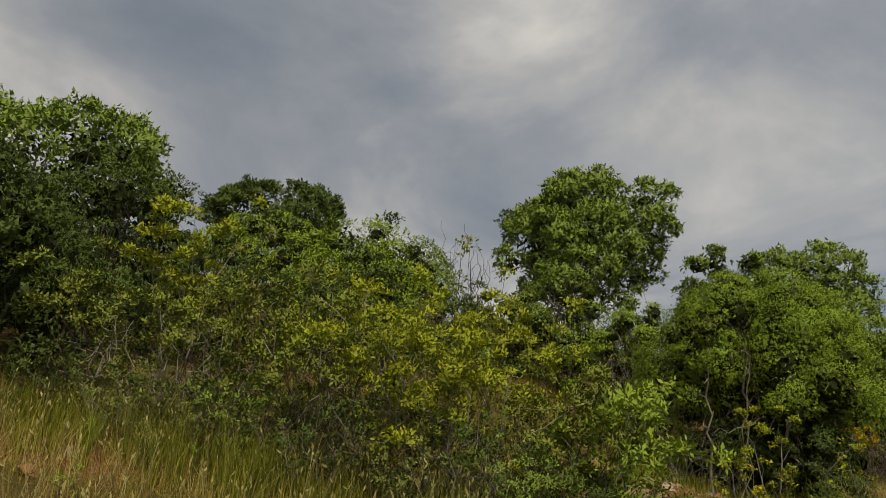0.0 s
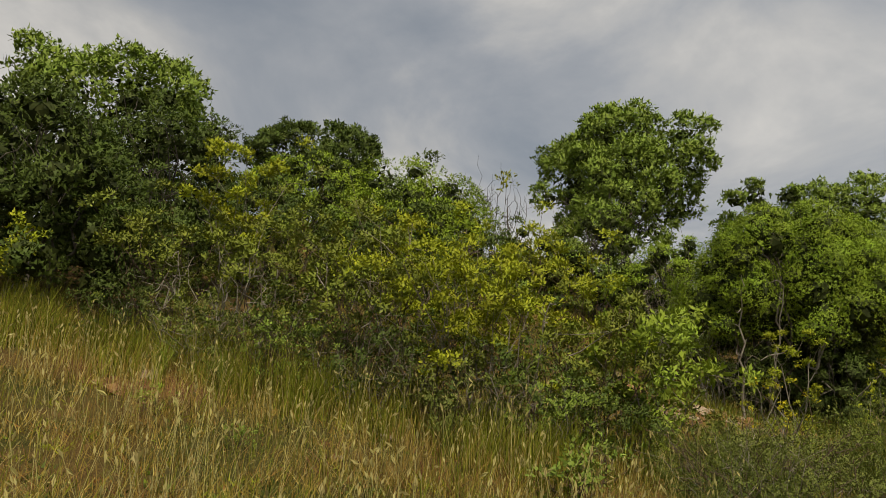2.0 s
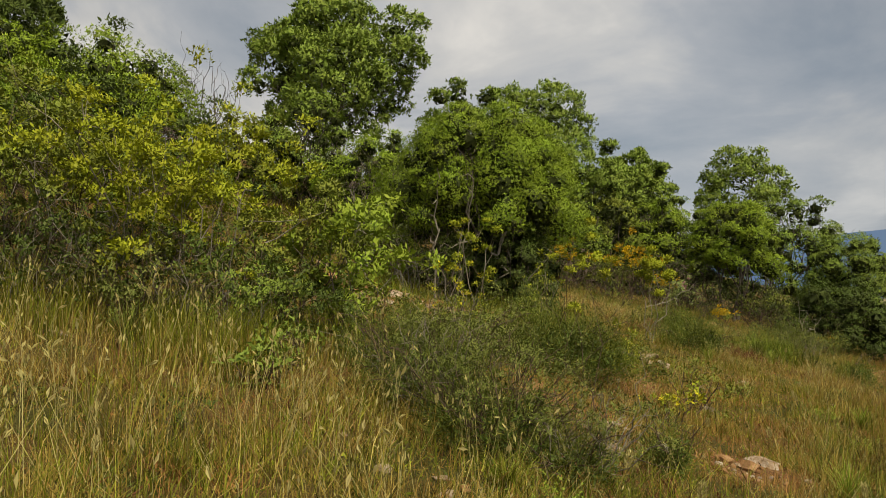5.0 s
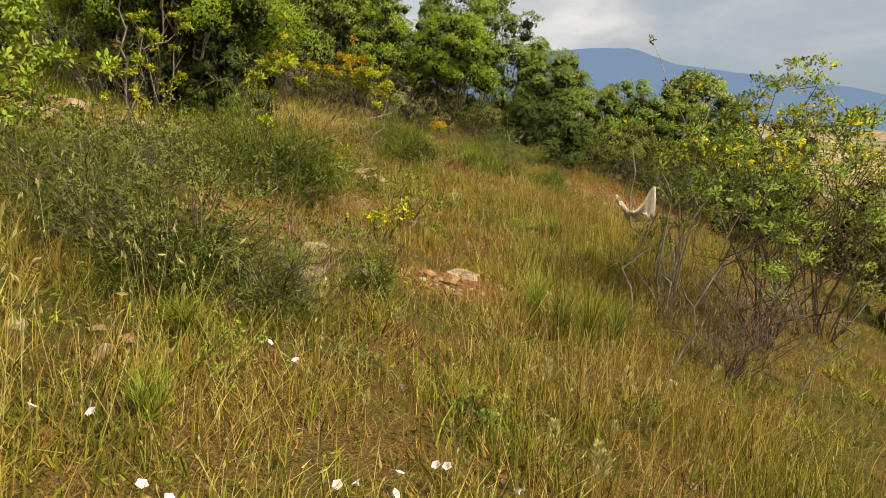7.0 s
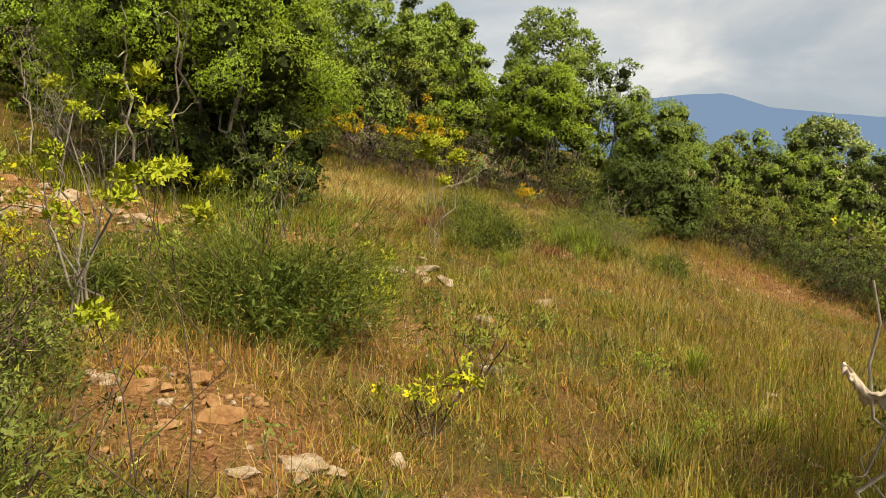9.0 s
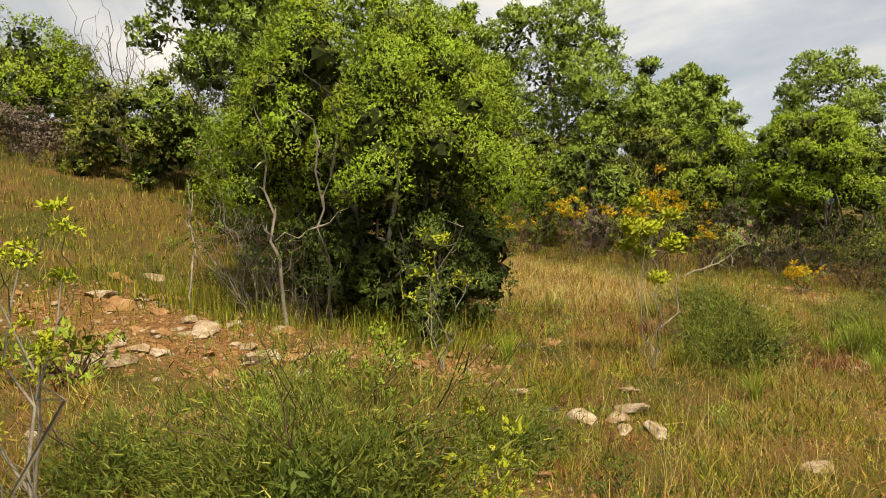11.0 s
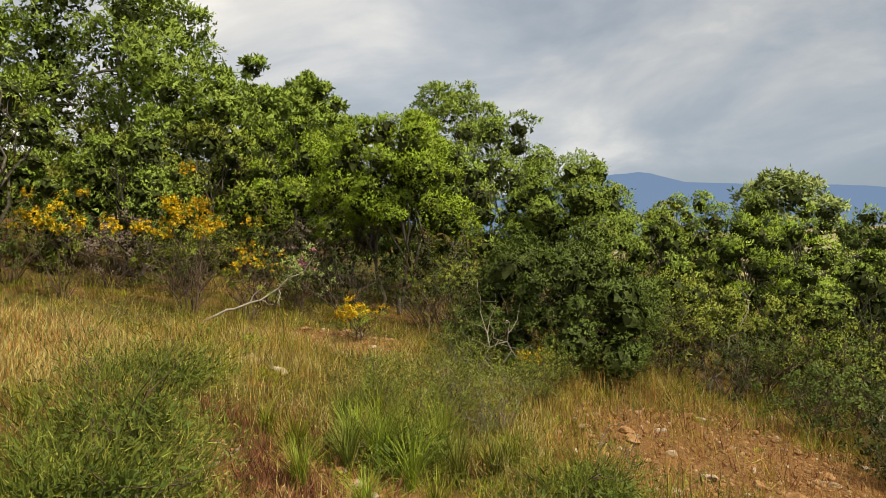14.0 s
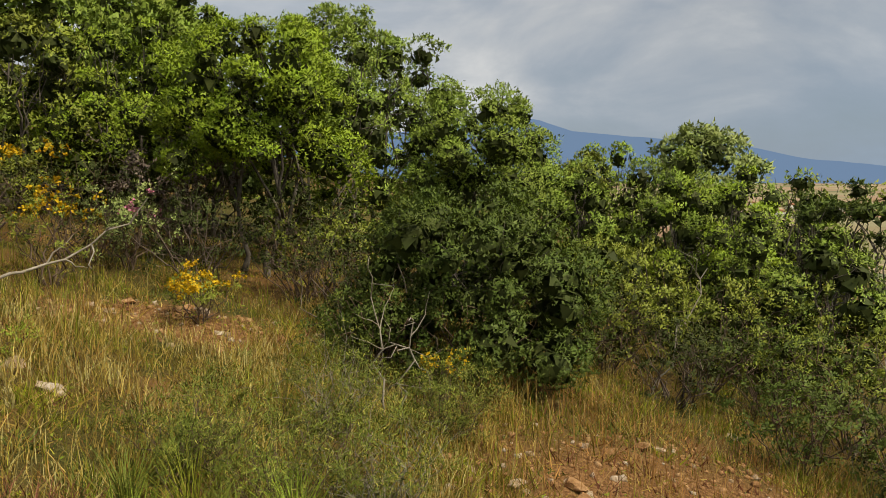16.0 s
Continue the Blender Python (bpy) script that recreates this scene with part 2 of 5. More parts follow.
def height(x, y):
    """The hillside: it climbs to the west, falls to the plain in the east."""
    x, y = np.asarray(x, float), np.asarray(y, float)
    west = np.maximum(x, -30 + 0 * x)
    z = -0.05 - 0.178 * np.minimum(x, 0.6) + 0.010 * np.clip(y, -40, 60)
    z = z - 0.02 * np.minimum(west + 5, 0) + 0.178 * np.minimum(x - west, 0)
    east = np.maximum(x - 0.6, 0)
    z = z - 31 * (1 - np.exp(-0.26 * east / 31))
    r = np.hypot(x, y)
    k = smooth(80, 420, r)
    z = z * (1 - k) - 32 * k
    near = 1 - smooth(30, 70, r)
    z = z + np.clip(-0.16 * (x + 7), 0, 1.5) * smooth(6, 9, y) * (1 - smooth(40, 80, r))
    return z + near * (0.10 * lumpy(x, y, 0.55, 0.4) + 0.035 * lumpy(x, y, 1.9, 1.1) + 0.012 * lumpy(x, y, 6.0, 2.2))


# bare, stony patches: centre, radii
BARE = [(-5.6, 8.9, 1.9, 0.9), (-3.6, 9.9, 0.8, 0.4), (-1.6, 5.75, 0.8, 0.55), (-0.25, 5.65, 0.42, 0.34), (1.9, 15.1, 1.7, 1.2), (-1.9, 17.2, 1.2, 0.6),
        (-1.0, 12.9, 0.9, 0.5), (-6.7, 2.0, 1.3, 0.6), (-1.9, 7.9, 0.9, 0.6), (-3.3, 7.7, 0.8, 0.5), (-4.6, 12.05, 0.55, 0.5), (-2.2, 6.1, 0.5, 0.35)]


def bareness(x, y):
    b = np.zeros_like(np.asarray(x, float))
    for cx, cy, rx, ry in BARE:
        d = np.hypot((x - cx) / rx, (y - cy) / ry) + 0.25 * lumpy(x, y, 3.1, cx)
        b = np.maximum(b, 1 - smooth(0.6, 1.15, d))
    return b


def build_mesh(name, V, Q, mat, parent=None, label="", normals=None):
    """One mesh object from arrays of points and of faces with as many corners each; normals round off a leaf mass."""
    V, Q = np.asarray(V, np.float32), np.asarray(Q, np.int32)
    me = bpy.data.meshes.new(name)
    me.vertices.add(len(V))
    me.vertices.foreach_set("co", V.ravel())
    me.loops.add(Q.size)
    me.loops.foreach_set("vertex_index", Q.ravel())
    me.polygons.add(len(Q))
    me.polygons.foreach_set("loop_start", np.arange(0, Q.size, Q.shape[1], dtype=np.int32))
    me.update(calc_edges=True)
    me.materials.append(mat)
    if normals is not None:
        me.normals_split_custom_set_from_vertices(normals)
    ob = new(name, me)
    if parent is not None:
        ob.parent = parent
    if label:
        tagged(ob, label)
    return ob


def unit(a):
    return a / np.maximum(np.linalg.norm(a, axis=-1, keepdims=True), 1e-9)


def leaf_quads(P, D, U, L, W, fold=0.15):
    """Folded pointed leaves: base, tip and two raised edges."""
    D = unit(D)
    S = unit(np.cross(D, U))
    N = np.cross(S, D)
    L, W = np.broadcast_to(L, len(P))[:, None], np.broadcast_to(W, len(P))[:, None]
    V = np.stack([P, P + D * L * 0.5 + S * W * 0.5 + N * W * fold, P + D * L - N * L * 0.08, P + D * L * 0.5 - S * W * 0.5 + N * W * fold], 1)
    return V.reshape(-1, 3), np.arange(len(P) * 4).reshape(-1, 4)


def leaf_tris(P, D, U, L, W):
    """Thin pointed blades of one face each."""
    D = unit(D)
    S = unit(np.cross(D, U)) * (np.broadcast_to(W, len(P)) * 0.5)[:, None]
    V = np.stack([P - S, P + S, P + D * np.broadcast_to(L, len(P))[:, None]], 1)
    return V.reshape(-1, 3), np.arange(len(P) * 3).reshape(-1, 3)


def tube(points, radii, sides=6):
    """A tapered round branch along points."""
    pts = np.asarray(points, float)
    T = unit(np.gradient(pts, axis=0))
    ref = np.where(np.abs(T[:, 2:3]) > 0.9, [[1.0, 0, 0]], [[0, 0, 1.0]])
    A = unit(np.cross(T, ref))
    B = np.cross(T, A)
    a = np.linspace(0, 2 * np.pi, sides, endpoint=False)
    V = pts[:, None] + np.asarray(radii)[:, None, None] * (np.cos(a)[None, :, None] * A[:, None] + np.sin(a)[None, :, None] * B[:, None])
    n = len(pts)
    i, j = np.meshgrid(np.arange(n - 1), np.arange(sides), indexing="ij")
    k = (j + 1) % sides
    Q = np.stack([i * sides + j, i * sides + k, (i + 1) * sides + k, (i + 1) * sides + j], -1).reshape(-1, 4)
    return V.reshape(-1, 3), Q


def join(parts):
    V, Q, n = [], [], 0
    for v, q in parts:
        V.append(v)
        Q.append(q + n)
        n += len(v)
    return np.concatenate(V), np.concatenate(Q)


def wander(rng, a, b, k=6, amount=0.06):
    """A crooked line from a to b."""
    a, b = np.asarray(a, float), np.asarray(b, float)
    s = np.linspace(0, 1, k)[:, None]
    d = np.linalg.norm(b - a)
    jig = rng.normal(0, amount * d, (k, 3)) * (s * (1 - s) * 3.0)
    return a + (b - a) * s + jig


def foliage(rng, lumps, n, size, aspect=0.5, spray=7, shell=0.55, up=0.25, wild=0.6, over=0.3):
    """Leaves in sprays over a cloud of lumps (centre, radii)."""
    C = np.array([c for c, r in lumps], float)
    R = np.array([r for c, r in lumps], float)
    w = (R[:, 0] * R[:, 1]) ** 0.9
    m = max(8, n // spray)
    pick = rng.choice(len(C), m, p=w / w.sum())
    d = unit(rng.normal(0, 1, (m, 3)) + [0, 0, over])
    rad = shell + (1.04 - shell) * np.sqrt(rng.random(m))
    rad *= 1 + 0.10 * np.sin(5 * d[:, 0] + 3 * pick) * np.cos(4 * d[:, 1] + pick) + rng.normal(0, 0.06, m)
    P = C[pick] + d * R[pick] * rad[:, None]
    T = unit(d * 0.7 + rng.normal(0, wild, (m, 3)) + [0, 0, up])
    tw = size * 2.0
    s = rng.random((m, spray))
    LP = (P[:, None] + T[:, None] * (s[..., None] - 0.4) * tw + rng.normal(0, size * 0.18, (m, spray, 3))).reshape(-1, 3)
    LD = (T[:, None] * 0.6 + rng.normal(0, 0.65, (m, spray, 3)) + [0, 0, -0.05]).reshape(-1, 3)
    LU = np.repeat(d * 0.5, spray, 0) + rng.normal(0, 0.45, (m * spray, 3)) + [0, 0, 0.9]
    L = size * rng.uniform(0.6, 1.25, m * spray)
    W = L * aspect * rng.uniform(0.8, 1.2, m * spray)
    return leaf_quads(LP, LD, LU, L, W)


def leaf_pads(rng, pads, n, size, aspect=0.6, rosette=6, edge=0.24, broad=False, jitter=0.2):
    """Pointed leaves in upright rosettes over rounded pads (centre, radii, outward), with the normals of the pads."""
    C, R, O = (np.array(v, float) for v in zip(*pads))
    w = R[:, 0] * R[:, 2]
    m = max(8, n // rosette)
    pick = rng.choice(len(C), m, p=w / w.sum())
    d = unit(rng.normal(0, 1, (m, 3)) + O[pick] * 0.7 + [0, 0, 0.45])
    rad = 1.0 - edge * rng.random(m) ** 1.6
    rad *= 1 + 0.12 * np.sin(6 * d[:, 0] + 2 * pick) * np.sin(5 * d[:, 1] + 3 * pick + 4 * d[:, 2]) + rng.normal(0, 0.05, m)
    P = C[pick] + d * R[pick] * rad[:, None]
    T = unit(d * 0.8 + rng.normal(0, 0.3, (m, 3)) + [0, 0, 0.45])
    soft = unit(d * 0.85 + O[pick] * 0.35 + [0, 0, 0.25])
    T, soft = np.repeat(T, rosette, 0), np.repeat(soft, rosette, 0)
    k = m * rosette
    D = unit(rng.normal(0, 1, (k, 3)) + T * 0.75)
    S = unit(np.cross(D, T) + rng.normal(0, 0.25, (k, 3)))
    L = (size * rng.uniform(0.7, 1.3, k))[:, None]
    W = L * aspect * rng.uniform(0.8, 1.2, (k, 1))
    Q = np.repeat(P, rosette, 0) + D * L * 0.15 + rng.normal(0, size * 0.35, (k, 3))
    if broad:
        tri = np.stack([Q, Q + D * L * 0.45 + S * W * 0.5, Q + D * L, Q + D * L * 0.45 - S * W * 0.5], 1)
    else:
        tri = np.stack([Q - S * W * 0.5, Q + S * W * 0.5, Q + D * L], 1)
    face = np.cross(tri[:, 1] - tri[:, 0], tri[:, 2] - tri[:, 0])
    back = np.sum(face * soft, 1) < 0
    tri[back] = tri[back][:, ::-1]
    soft = unit(soft + rng.normal(0, jitter, (k, 3)) + jitter * unit(np.where(back[:, None], -face, face)))
    c = tri.shape[1]
    return tri.reshape(-1, 3), np.arange(k * c).reshape(-1, c), np.repeat(soft, c, 0)


def clumps(rng, lumps, k=7, out=0.72, over=0.35, small=(0.26, 0.46)):
    """Pads that stand out of the outer sides of lumps, each with its outward direction."""
    C, R = np.array([c for c, r in lumps], float), np.array([r for c, r in lumps], float)
    mid = C.mean(0) - [0, 0, 0.15 * np.ptp(C[:, 2])]
    more = []
    for i, (c, r) in enumerate(lumps):
        c, r = np.array(c), np.array(r)
        o = unit(c - mid)
        d = unit(rng.normal(0, 0.9, (k, 3)) + o * 0.7 + [0, 0, over])
        for e in d:
            p = c + e * r * out
            inside = np.linalg.norm((p - C) / R, axis=1)
            inside[i] = 9
            if inside.min() < 0.62:
                continue
            q = r[0] * rng.uniform(*small)
            more.append((p, (q, q, q * 0.72), unit(unit(p - mid) + e * 0.5)))
    return more


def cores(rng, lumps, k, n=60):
    """Broad leaves packed inside lumps to close the view; coloured dark as inner shade."""
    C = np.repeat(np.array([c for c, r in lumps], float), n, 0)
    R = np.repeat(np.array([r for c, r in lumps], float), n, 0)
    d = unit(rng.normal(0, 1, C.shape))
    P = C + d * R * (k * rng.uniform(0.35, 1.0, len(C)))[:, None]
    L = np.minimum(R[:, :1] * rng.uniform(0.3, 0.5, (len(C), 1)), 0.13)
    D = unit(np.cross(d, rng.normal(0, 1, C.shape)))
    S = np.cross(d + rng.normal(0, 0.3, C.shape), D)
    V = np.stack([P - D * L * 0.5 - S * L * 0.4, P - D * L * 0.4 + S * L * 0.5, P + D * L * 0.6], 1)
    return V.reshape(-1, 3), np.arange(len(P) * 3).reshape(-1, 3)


def crown_lumps(rng, h, w, base, count, round_=0.30):
    """Lumps that fill a crown from base to h, of width w, widest in the middle, with an uneven outline."""
    lumps = []
    rc, rz = w / 2, (h - base) / 2
    for i in range(count):
        z = -0.8 + 1.75 * (i + rng.random()) / count
        a = i * 2.4 + rng.uniform(-0.5, 0.5)
        ring = math.sqrt(max(0.05, 1 - min(z * z, 1))) * rng.uniform(0.55, 1.08)
        r = rc * round_ * rng.choice([0.6, 0.8, 1.0, 1.25])
        lumps.append(((math.cos(a) * (rc - r * 0.7) * ring, math.sin(a) * (rc - r * 0.7) * ring, base + rz + z * (rz - r * 0.6)), (r, r, r * rng.uniform(0.7, 0.95))))
    return lumps


def dome_lumps(rng, h, w, count, round_=0.30, low=0.0):
    """Lumps over a dome that stands on the ground, and some within it."""
    lumps = []
    for i in range(count + count // 3):
        inner = i >= count
        z = 1 - (1 - low) * (i + 0.5) / count if not inner else rng.uniform(low + 0.1, 0.75)
        a = i * 2.4 + rng.uniform(-0.4, 0.4)
        r = w / 2 * round_ * rng.choice([0.55, 0.75, 1.0, 1.25])
        ring = math.sqrt(max(0.02, 1 - (0.92 * z) ** 2)) * rng.uniform(0.85, 1.06) * (0.5 if inner else 1)
        lumps.append(((math.cos(a) * ring * (w / 2 - r * 0.75), math.sin(a) * ring * (w / 2 - r * 0.75), max(r * 0.5, z * (h - r * 0.85) * rng.uniform(0.92, 1.03) + r * 0.2)), (r, r, r * rng.uniform(0.7, 0.95))))
    return lumps


def thing(name, x, y, label, category, group="", sink=0.03, turn=0.0):
    ob = new(name)
    ob.empty_display_size = 0.2
    ob.matrix_basis = pose(x, y, float(height(x, y)) - sink, 0, 0, turn)
    return tagged(ob, label, category, group)


def tree(name, label, category, x, y, h, w, mat, leaves, size, base=0.3, lumps=16, seed=0, bark=M_BARK, trunk=0.05, stems=1, group="", round_=0.30, limbs=9, low=0.0):
    """A tree or tall bush: bent tapered trunk or stems, limbs to its lumps, and a crown of leaf sprays."""
    rng = np.random.default_rng(seed + 11)
    ob = thing(name, x, y, label, category, group)
    cloud = crown_lumps(rng, h, w, base * h, lumps, round_ * 1.2) if category == "tree" else dome_lumps(rng, h * 1.03, w * 1.18, int(lumps * 1.5) + 8, round_ * 0.95, low)
    size = size * (1.15 if category == "tree" else 0.95)
    tops = []
    for k in range(stems):
        a = k * 2.4 + rng.random()
        spread = 0 if stems == 1 else w * 0.10
        foot = np.array([math.cos(a) * spread, math.sin(a) * spread, 0])
        top = np.array([math.cos(a) * spread * 2.6, math.sin(a) * spread * 2.6, h * (0.78 if category == "tree" else 0.6)]) + rng.normal(0, 0.06 * w, 3) * [1, 1, 0]
        line = wander(rng, foot, top, 8, 0.05)
        r = trunk * h / 3 * (1 if stems == 1 else 0.7)
        build_mesh("trunk", *tube(line, np.linspace(r, r * 0.25, 8) * np.r_[1.35, np.ones(7)], 8), bark, ob)
        tops.append(line)
    small = []
    for i, (c, rr) in enumerate(cloud[: limbs]):
        line = tops[i % stems]
        start = line[2 + i % 4]
        path = wander(rng, start, np.array(c), 6, 0.07)
        build_mesh("limb", *tube(path, np.linspace(trunk * h / 3 * 0.42, 0.006, 6), 5), bark, ob)
        for q in range(4):
            end = np.array(c) + rng.normal(0, 0.6, 3) * rr
            small.append(tube(wander(rng, path[2 + q % 3], end, 5, 0.09), np.linspace(0.010 * h / 3, 0.003, 5), 4))
    tagged(build_mesh("branchlet_tangle", *join(small), bark, ob), kind="stuff")
    high = category == "tree"
    if leaves < 60000:
        leaves, size = leaves * 0.8, size * 1.09
    pads = clumps(rng, cloud, 9 if high else 8, 0.74 if high else 0.60, 0.35, (0.26, 0.52) if high else (0.36, 0.66))
    mid = np.array([0, 0, h * 0.45])
    body = [(np.array(c), np.array(r) * 0.92, unit(np.array(c) - mid)) for c, r in cloud]
    fine = size * (0.80 if high else (0.66 if mat is M_BRIGHT else 0.72))
    tuftlet, jitter = (7, 0.24) if high else ((4, 0.14) if mat is M_BRIGHT else (6, 0.2))
    outer = leaf_pads(rng, pads, int(leaves * (1.45 if high or (mat is M_BRIGHT and leaves < 60000) else 1.2)), fine, 0.66, tuftlet, 0.45 if high else 0.28, jitter=jitter)
    under = leaf_pads(rng, body, int(leaves * (0.3 if high else 0.42)), fine, 0.66, tuftlet, jitter=jitter)
    V, N = np.concatenate([outer[0], under[0]]), np.concatenate([outer[2], under[2]])
    build_mesh("crown", V, np.arange(len(V)).reshape(-1, 3), mat, ob, normals=N)
    build_mesh("inner_crown", *cores(rng, cloud, 0.68 if high else 0.66), M_SHADE, ob, "shaded inner mass of old leaves and twigs")
    return ob


def shrub(name, label, category, x, y, h, w, mat, leaves, size, stems=9, seed=0, bark=M_TWIG, group="", aspect=0.5, tips=0.55, thick=0.009, extra=None, lean=(0, 0), bare=0):
    """A thin-stemmed open shrub: crooked stems fan out of the foot, with side twigs, and leaves in sprays on their upper parts."""
    rng = np.random.default_rng(seed + 101)
    ob = thing(name, x, y, label, category, group)
    spots, small = [], []
    for k in range(stems + bare):
        a = k * 2.4 + rng.uniform(-0.4, 0.4)
        reach = w / 2 * math.sqrt((k + 0.6) / (stems + bare))
        top = np.array([math.cos(a) * reach + lean[0], math.sin(a) * reach + lean[1], h * rng.uniform(0.72, 1.0) * (1 - 0.25 * (reach / (w / 2)) ** 2)])
        foot = np.array([math.cos(a), math.sin(a), 0]) * 0.05 * w
        line = wander(rng, foot, top, 7, 0.08)
        t = thick * rng.uniform(0.7, 1.3)
        build_mesh("stem", *tube(line, np.linspace(t, t * 0.3, 7), 5), bark, ob)
        for q in range(6):
            i = 2 + q % 5
            end = line[i] + rng.normal(0, 0.16 * min(h, w), 3) + [0, 0, 0.10 * h]
            small.append(tube(wander(rng, line[i], end, 4, 0.12), np.linspace(t * 0.4, t * 0.15, 4), 3))
            if k < stems and line[i][2] > h * (1 - tips) * 0.7 and q != k % 6:
                spots.append((tuple(end), (0.060 * w + size * 0.9,) * 2 + (0.030 * w + size * 0.5,)))
        if k < stems:
            spots.append((tuple(line[-1]), (0.065 * w + size,) * 2 + (0.035 * w + size * 0.7,)))
    tagged(build_mesh("twig_tangle", *join(small), bark, ob), kind="stuff")
    crown = None
    if leaves:
        pads = [(c, r, unit(np.array([c[0], c[1], 0.35 * h]))) for c, r in spots]
        V, Q, N = leaf_pads(rng, pads, int(leaves * 1.3), size * 0.86, aspect * 1.05, 6, 0.6, True)
        crown = build_mesh("crown", V, Q, mat, ob, normals=N)
    if extra:
        fm, fn, fs = extra
        top = sorted(spots, key=lambda s: -s[0][2])[: max(3, len(spots) // 2)]
        build_mesh("blossom", *foliage(rng, top, fn, fs, 0.8, spray=9, shell=0.3), fm, crown or ob)
    return ob


def cushion(name, label, category, x, y, h, w, mat, shoots, length, seed=0, group="", d=None, twigs=7, bark=M_TWIG, thin=0.11):
    """A low dense dome of fine upright shoots over a tangle of twigs."""
    rng = np.random.default_rng(seed + 301)
    ob = thing(name, x, y, label, category, group)
    d = d or w
    n, length = int(shoots * 2.2), length * 0.62
    a, u = rng.uniform(0, 2 * np.pi, n), rng.random(n)
    v = np.sqrt(1 - u * u)
    wob = 1 + 0.26 * np.sin(3 * a + seed) + 0.22 * np.sin(7 * a + 2 * seed) * np.sin(6 * u + seed) + rng.normal(0, 0.08, n)
    deep = (0.45 + 0.55 * np.sqrt(rng.random(n))) * wob
    P = np.stack([np.cos(a) * v * w / 2 * deep, np.sin(a) * v * d / 2 * deep, u * h * deep * (1 + 0.15 * np.sin(5 * a))], 1)
    D = unit(np.stack([np.cos(a) * v, np.sin(a) * v, u + 0.35], 1) + rng.normal(0, 0.75, (n, 3)))
    L = length * rng.uniform(0.5, 1.3, n)
    build_mesh("crown", *leaf_tris(P, D, rng.normal(0, 1, (n, 3)), L, L * thin), mat, ob)
    small = []
    for k in range(twigs):
        b = k * 2.4 + rng.random()
        end = np.array([math.cos(b) * w * 0.5 * rng.uniform(0.4, 1.05), math.sin(b) * d * 0.5 * rng.uniform(0.4, 1.05), h * rng.uniform(0.5, 1.15)])
        build_mesh("twig", *tube(wander(rng, (0, 0, 0.0), end, 7, 0.09), np.linspace(0.006, 0.002, 7), 4), bark, ob)
        for q in range(3):
            small.append(tube(wander(rng, end * rng.uniform(0.5, 0.9), end + rng.normal(0, 0.12, 3) * [1, 1, 0.5], 4, 0.12), np.linspace(0.004, 0.0015, 4), 3))
    tagged(build_mesh("twig_tangle", *join(small), bark, ob), kind="stuff")
    # Inner filling in a darker leaf colour, as the shade within the cushion.
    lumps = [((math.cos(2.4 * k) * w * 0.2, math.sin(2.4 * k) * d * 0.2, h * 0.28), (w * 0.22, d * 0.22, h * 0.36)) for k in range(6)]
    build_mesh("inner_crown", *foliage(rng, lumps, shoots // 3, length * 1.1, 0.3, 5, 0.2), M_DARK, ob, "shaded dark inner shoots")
    return ob


# ---- ground sheet ----
def ground_sheet():
    def axis(lo, hi, step, far):
        mid = np.arange(lo, hi + step / 2, step)
        g = step * 1.16 ** np.arange(1, 200)
        g = np.cumsum(g)
        g = g[g < far]
        return np.r_[(lo - g)[::-1], mid, hi + g]
    xs, ys = axis(-9, 5, 0.18, 4600), axis(-1, 20, 0.20, 4600)
    X, Y = np.meshgrid(xs, ys)
    Z = height(X, Y)
    V = np.stack([X, Y, Z], -1).reshape(-1, 3)
    nx, ny = len(xs), len(ys)
    i, j = np.meshgrid(np.arange(ny - 1), np.arange(nx - 1), indexing="ij")
    Q = np.stack([i * nx + j, i * nx + j + 1, (i + 1) * nx + j + 1, (i + 1) * nx + j], -1).reshape(-1, 4)
    ob = build_mesh("ground", V, Q, M_GROUND)
    col = ob.data.color_attributes.new("bare", "FLOAT_COLOR", "POINT")
    b = bareness(X, Y).ravel()
    col.data.foreach_set("color", np.stack([b, b, b, np.ones_like(b)], 1).astype(np.float32).ravel())
    ob.data.polygons.foreach_set("use_smooth", np.ones(len(Q), bool))
    return tagged(ob, "stony reddish hillside soil with dry litter, falling to farmland", "ground", kind="structure")


ground_sheet()


# ---- far distance: mountain ridge, houses of the plain ----
def ridge(name, label, dist, a0, a1, top, col, seed):
    # Aerial haze is put into the colour: one even tone that glows by itself.
    m, t, p, o = material(name + "_haze_glow")
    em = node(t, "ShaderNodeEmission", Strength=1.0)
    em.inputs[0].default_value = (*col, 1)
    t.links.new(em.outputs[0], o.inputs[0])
    rng = np.random.default_rng(seed)
    a = np.radians(np.linspace(a0, a1, 160))
    h = np.array([top(math.degrees(v)) for v in a]) + np.cumsum(rng.normal(0, 3.0, 160)) * 0.6
    lo = np.stack([np.sin(a) * dist, np.cos(a) * dist, np.full(160, -60.0)], 1)
    hi = np.stack([np.sin(a) * dist, np.cos(a) * dist, h], 1)
    k = np.arange(159)
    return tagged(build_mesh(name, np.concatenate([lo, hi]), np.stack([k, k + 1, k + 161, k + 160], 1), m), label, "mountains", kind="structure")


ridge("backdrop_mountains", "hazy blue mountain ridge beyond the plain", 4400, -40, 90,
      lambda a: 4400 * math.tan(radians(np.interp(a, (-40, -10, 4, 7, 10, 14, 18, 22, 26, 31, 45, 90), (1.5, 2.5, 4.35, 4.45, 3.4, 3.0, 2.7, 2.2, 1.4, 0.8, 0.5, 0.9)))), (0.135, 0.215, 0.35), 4)


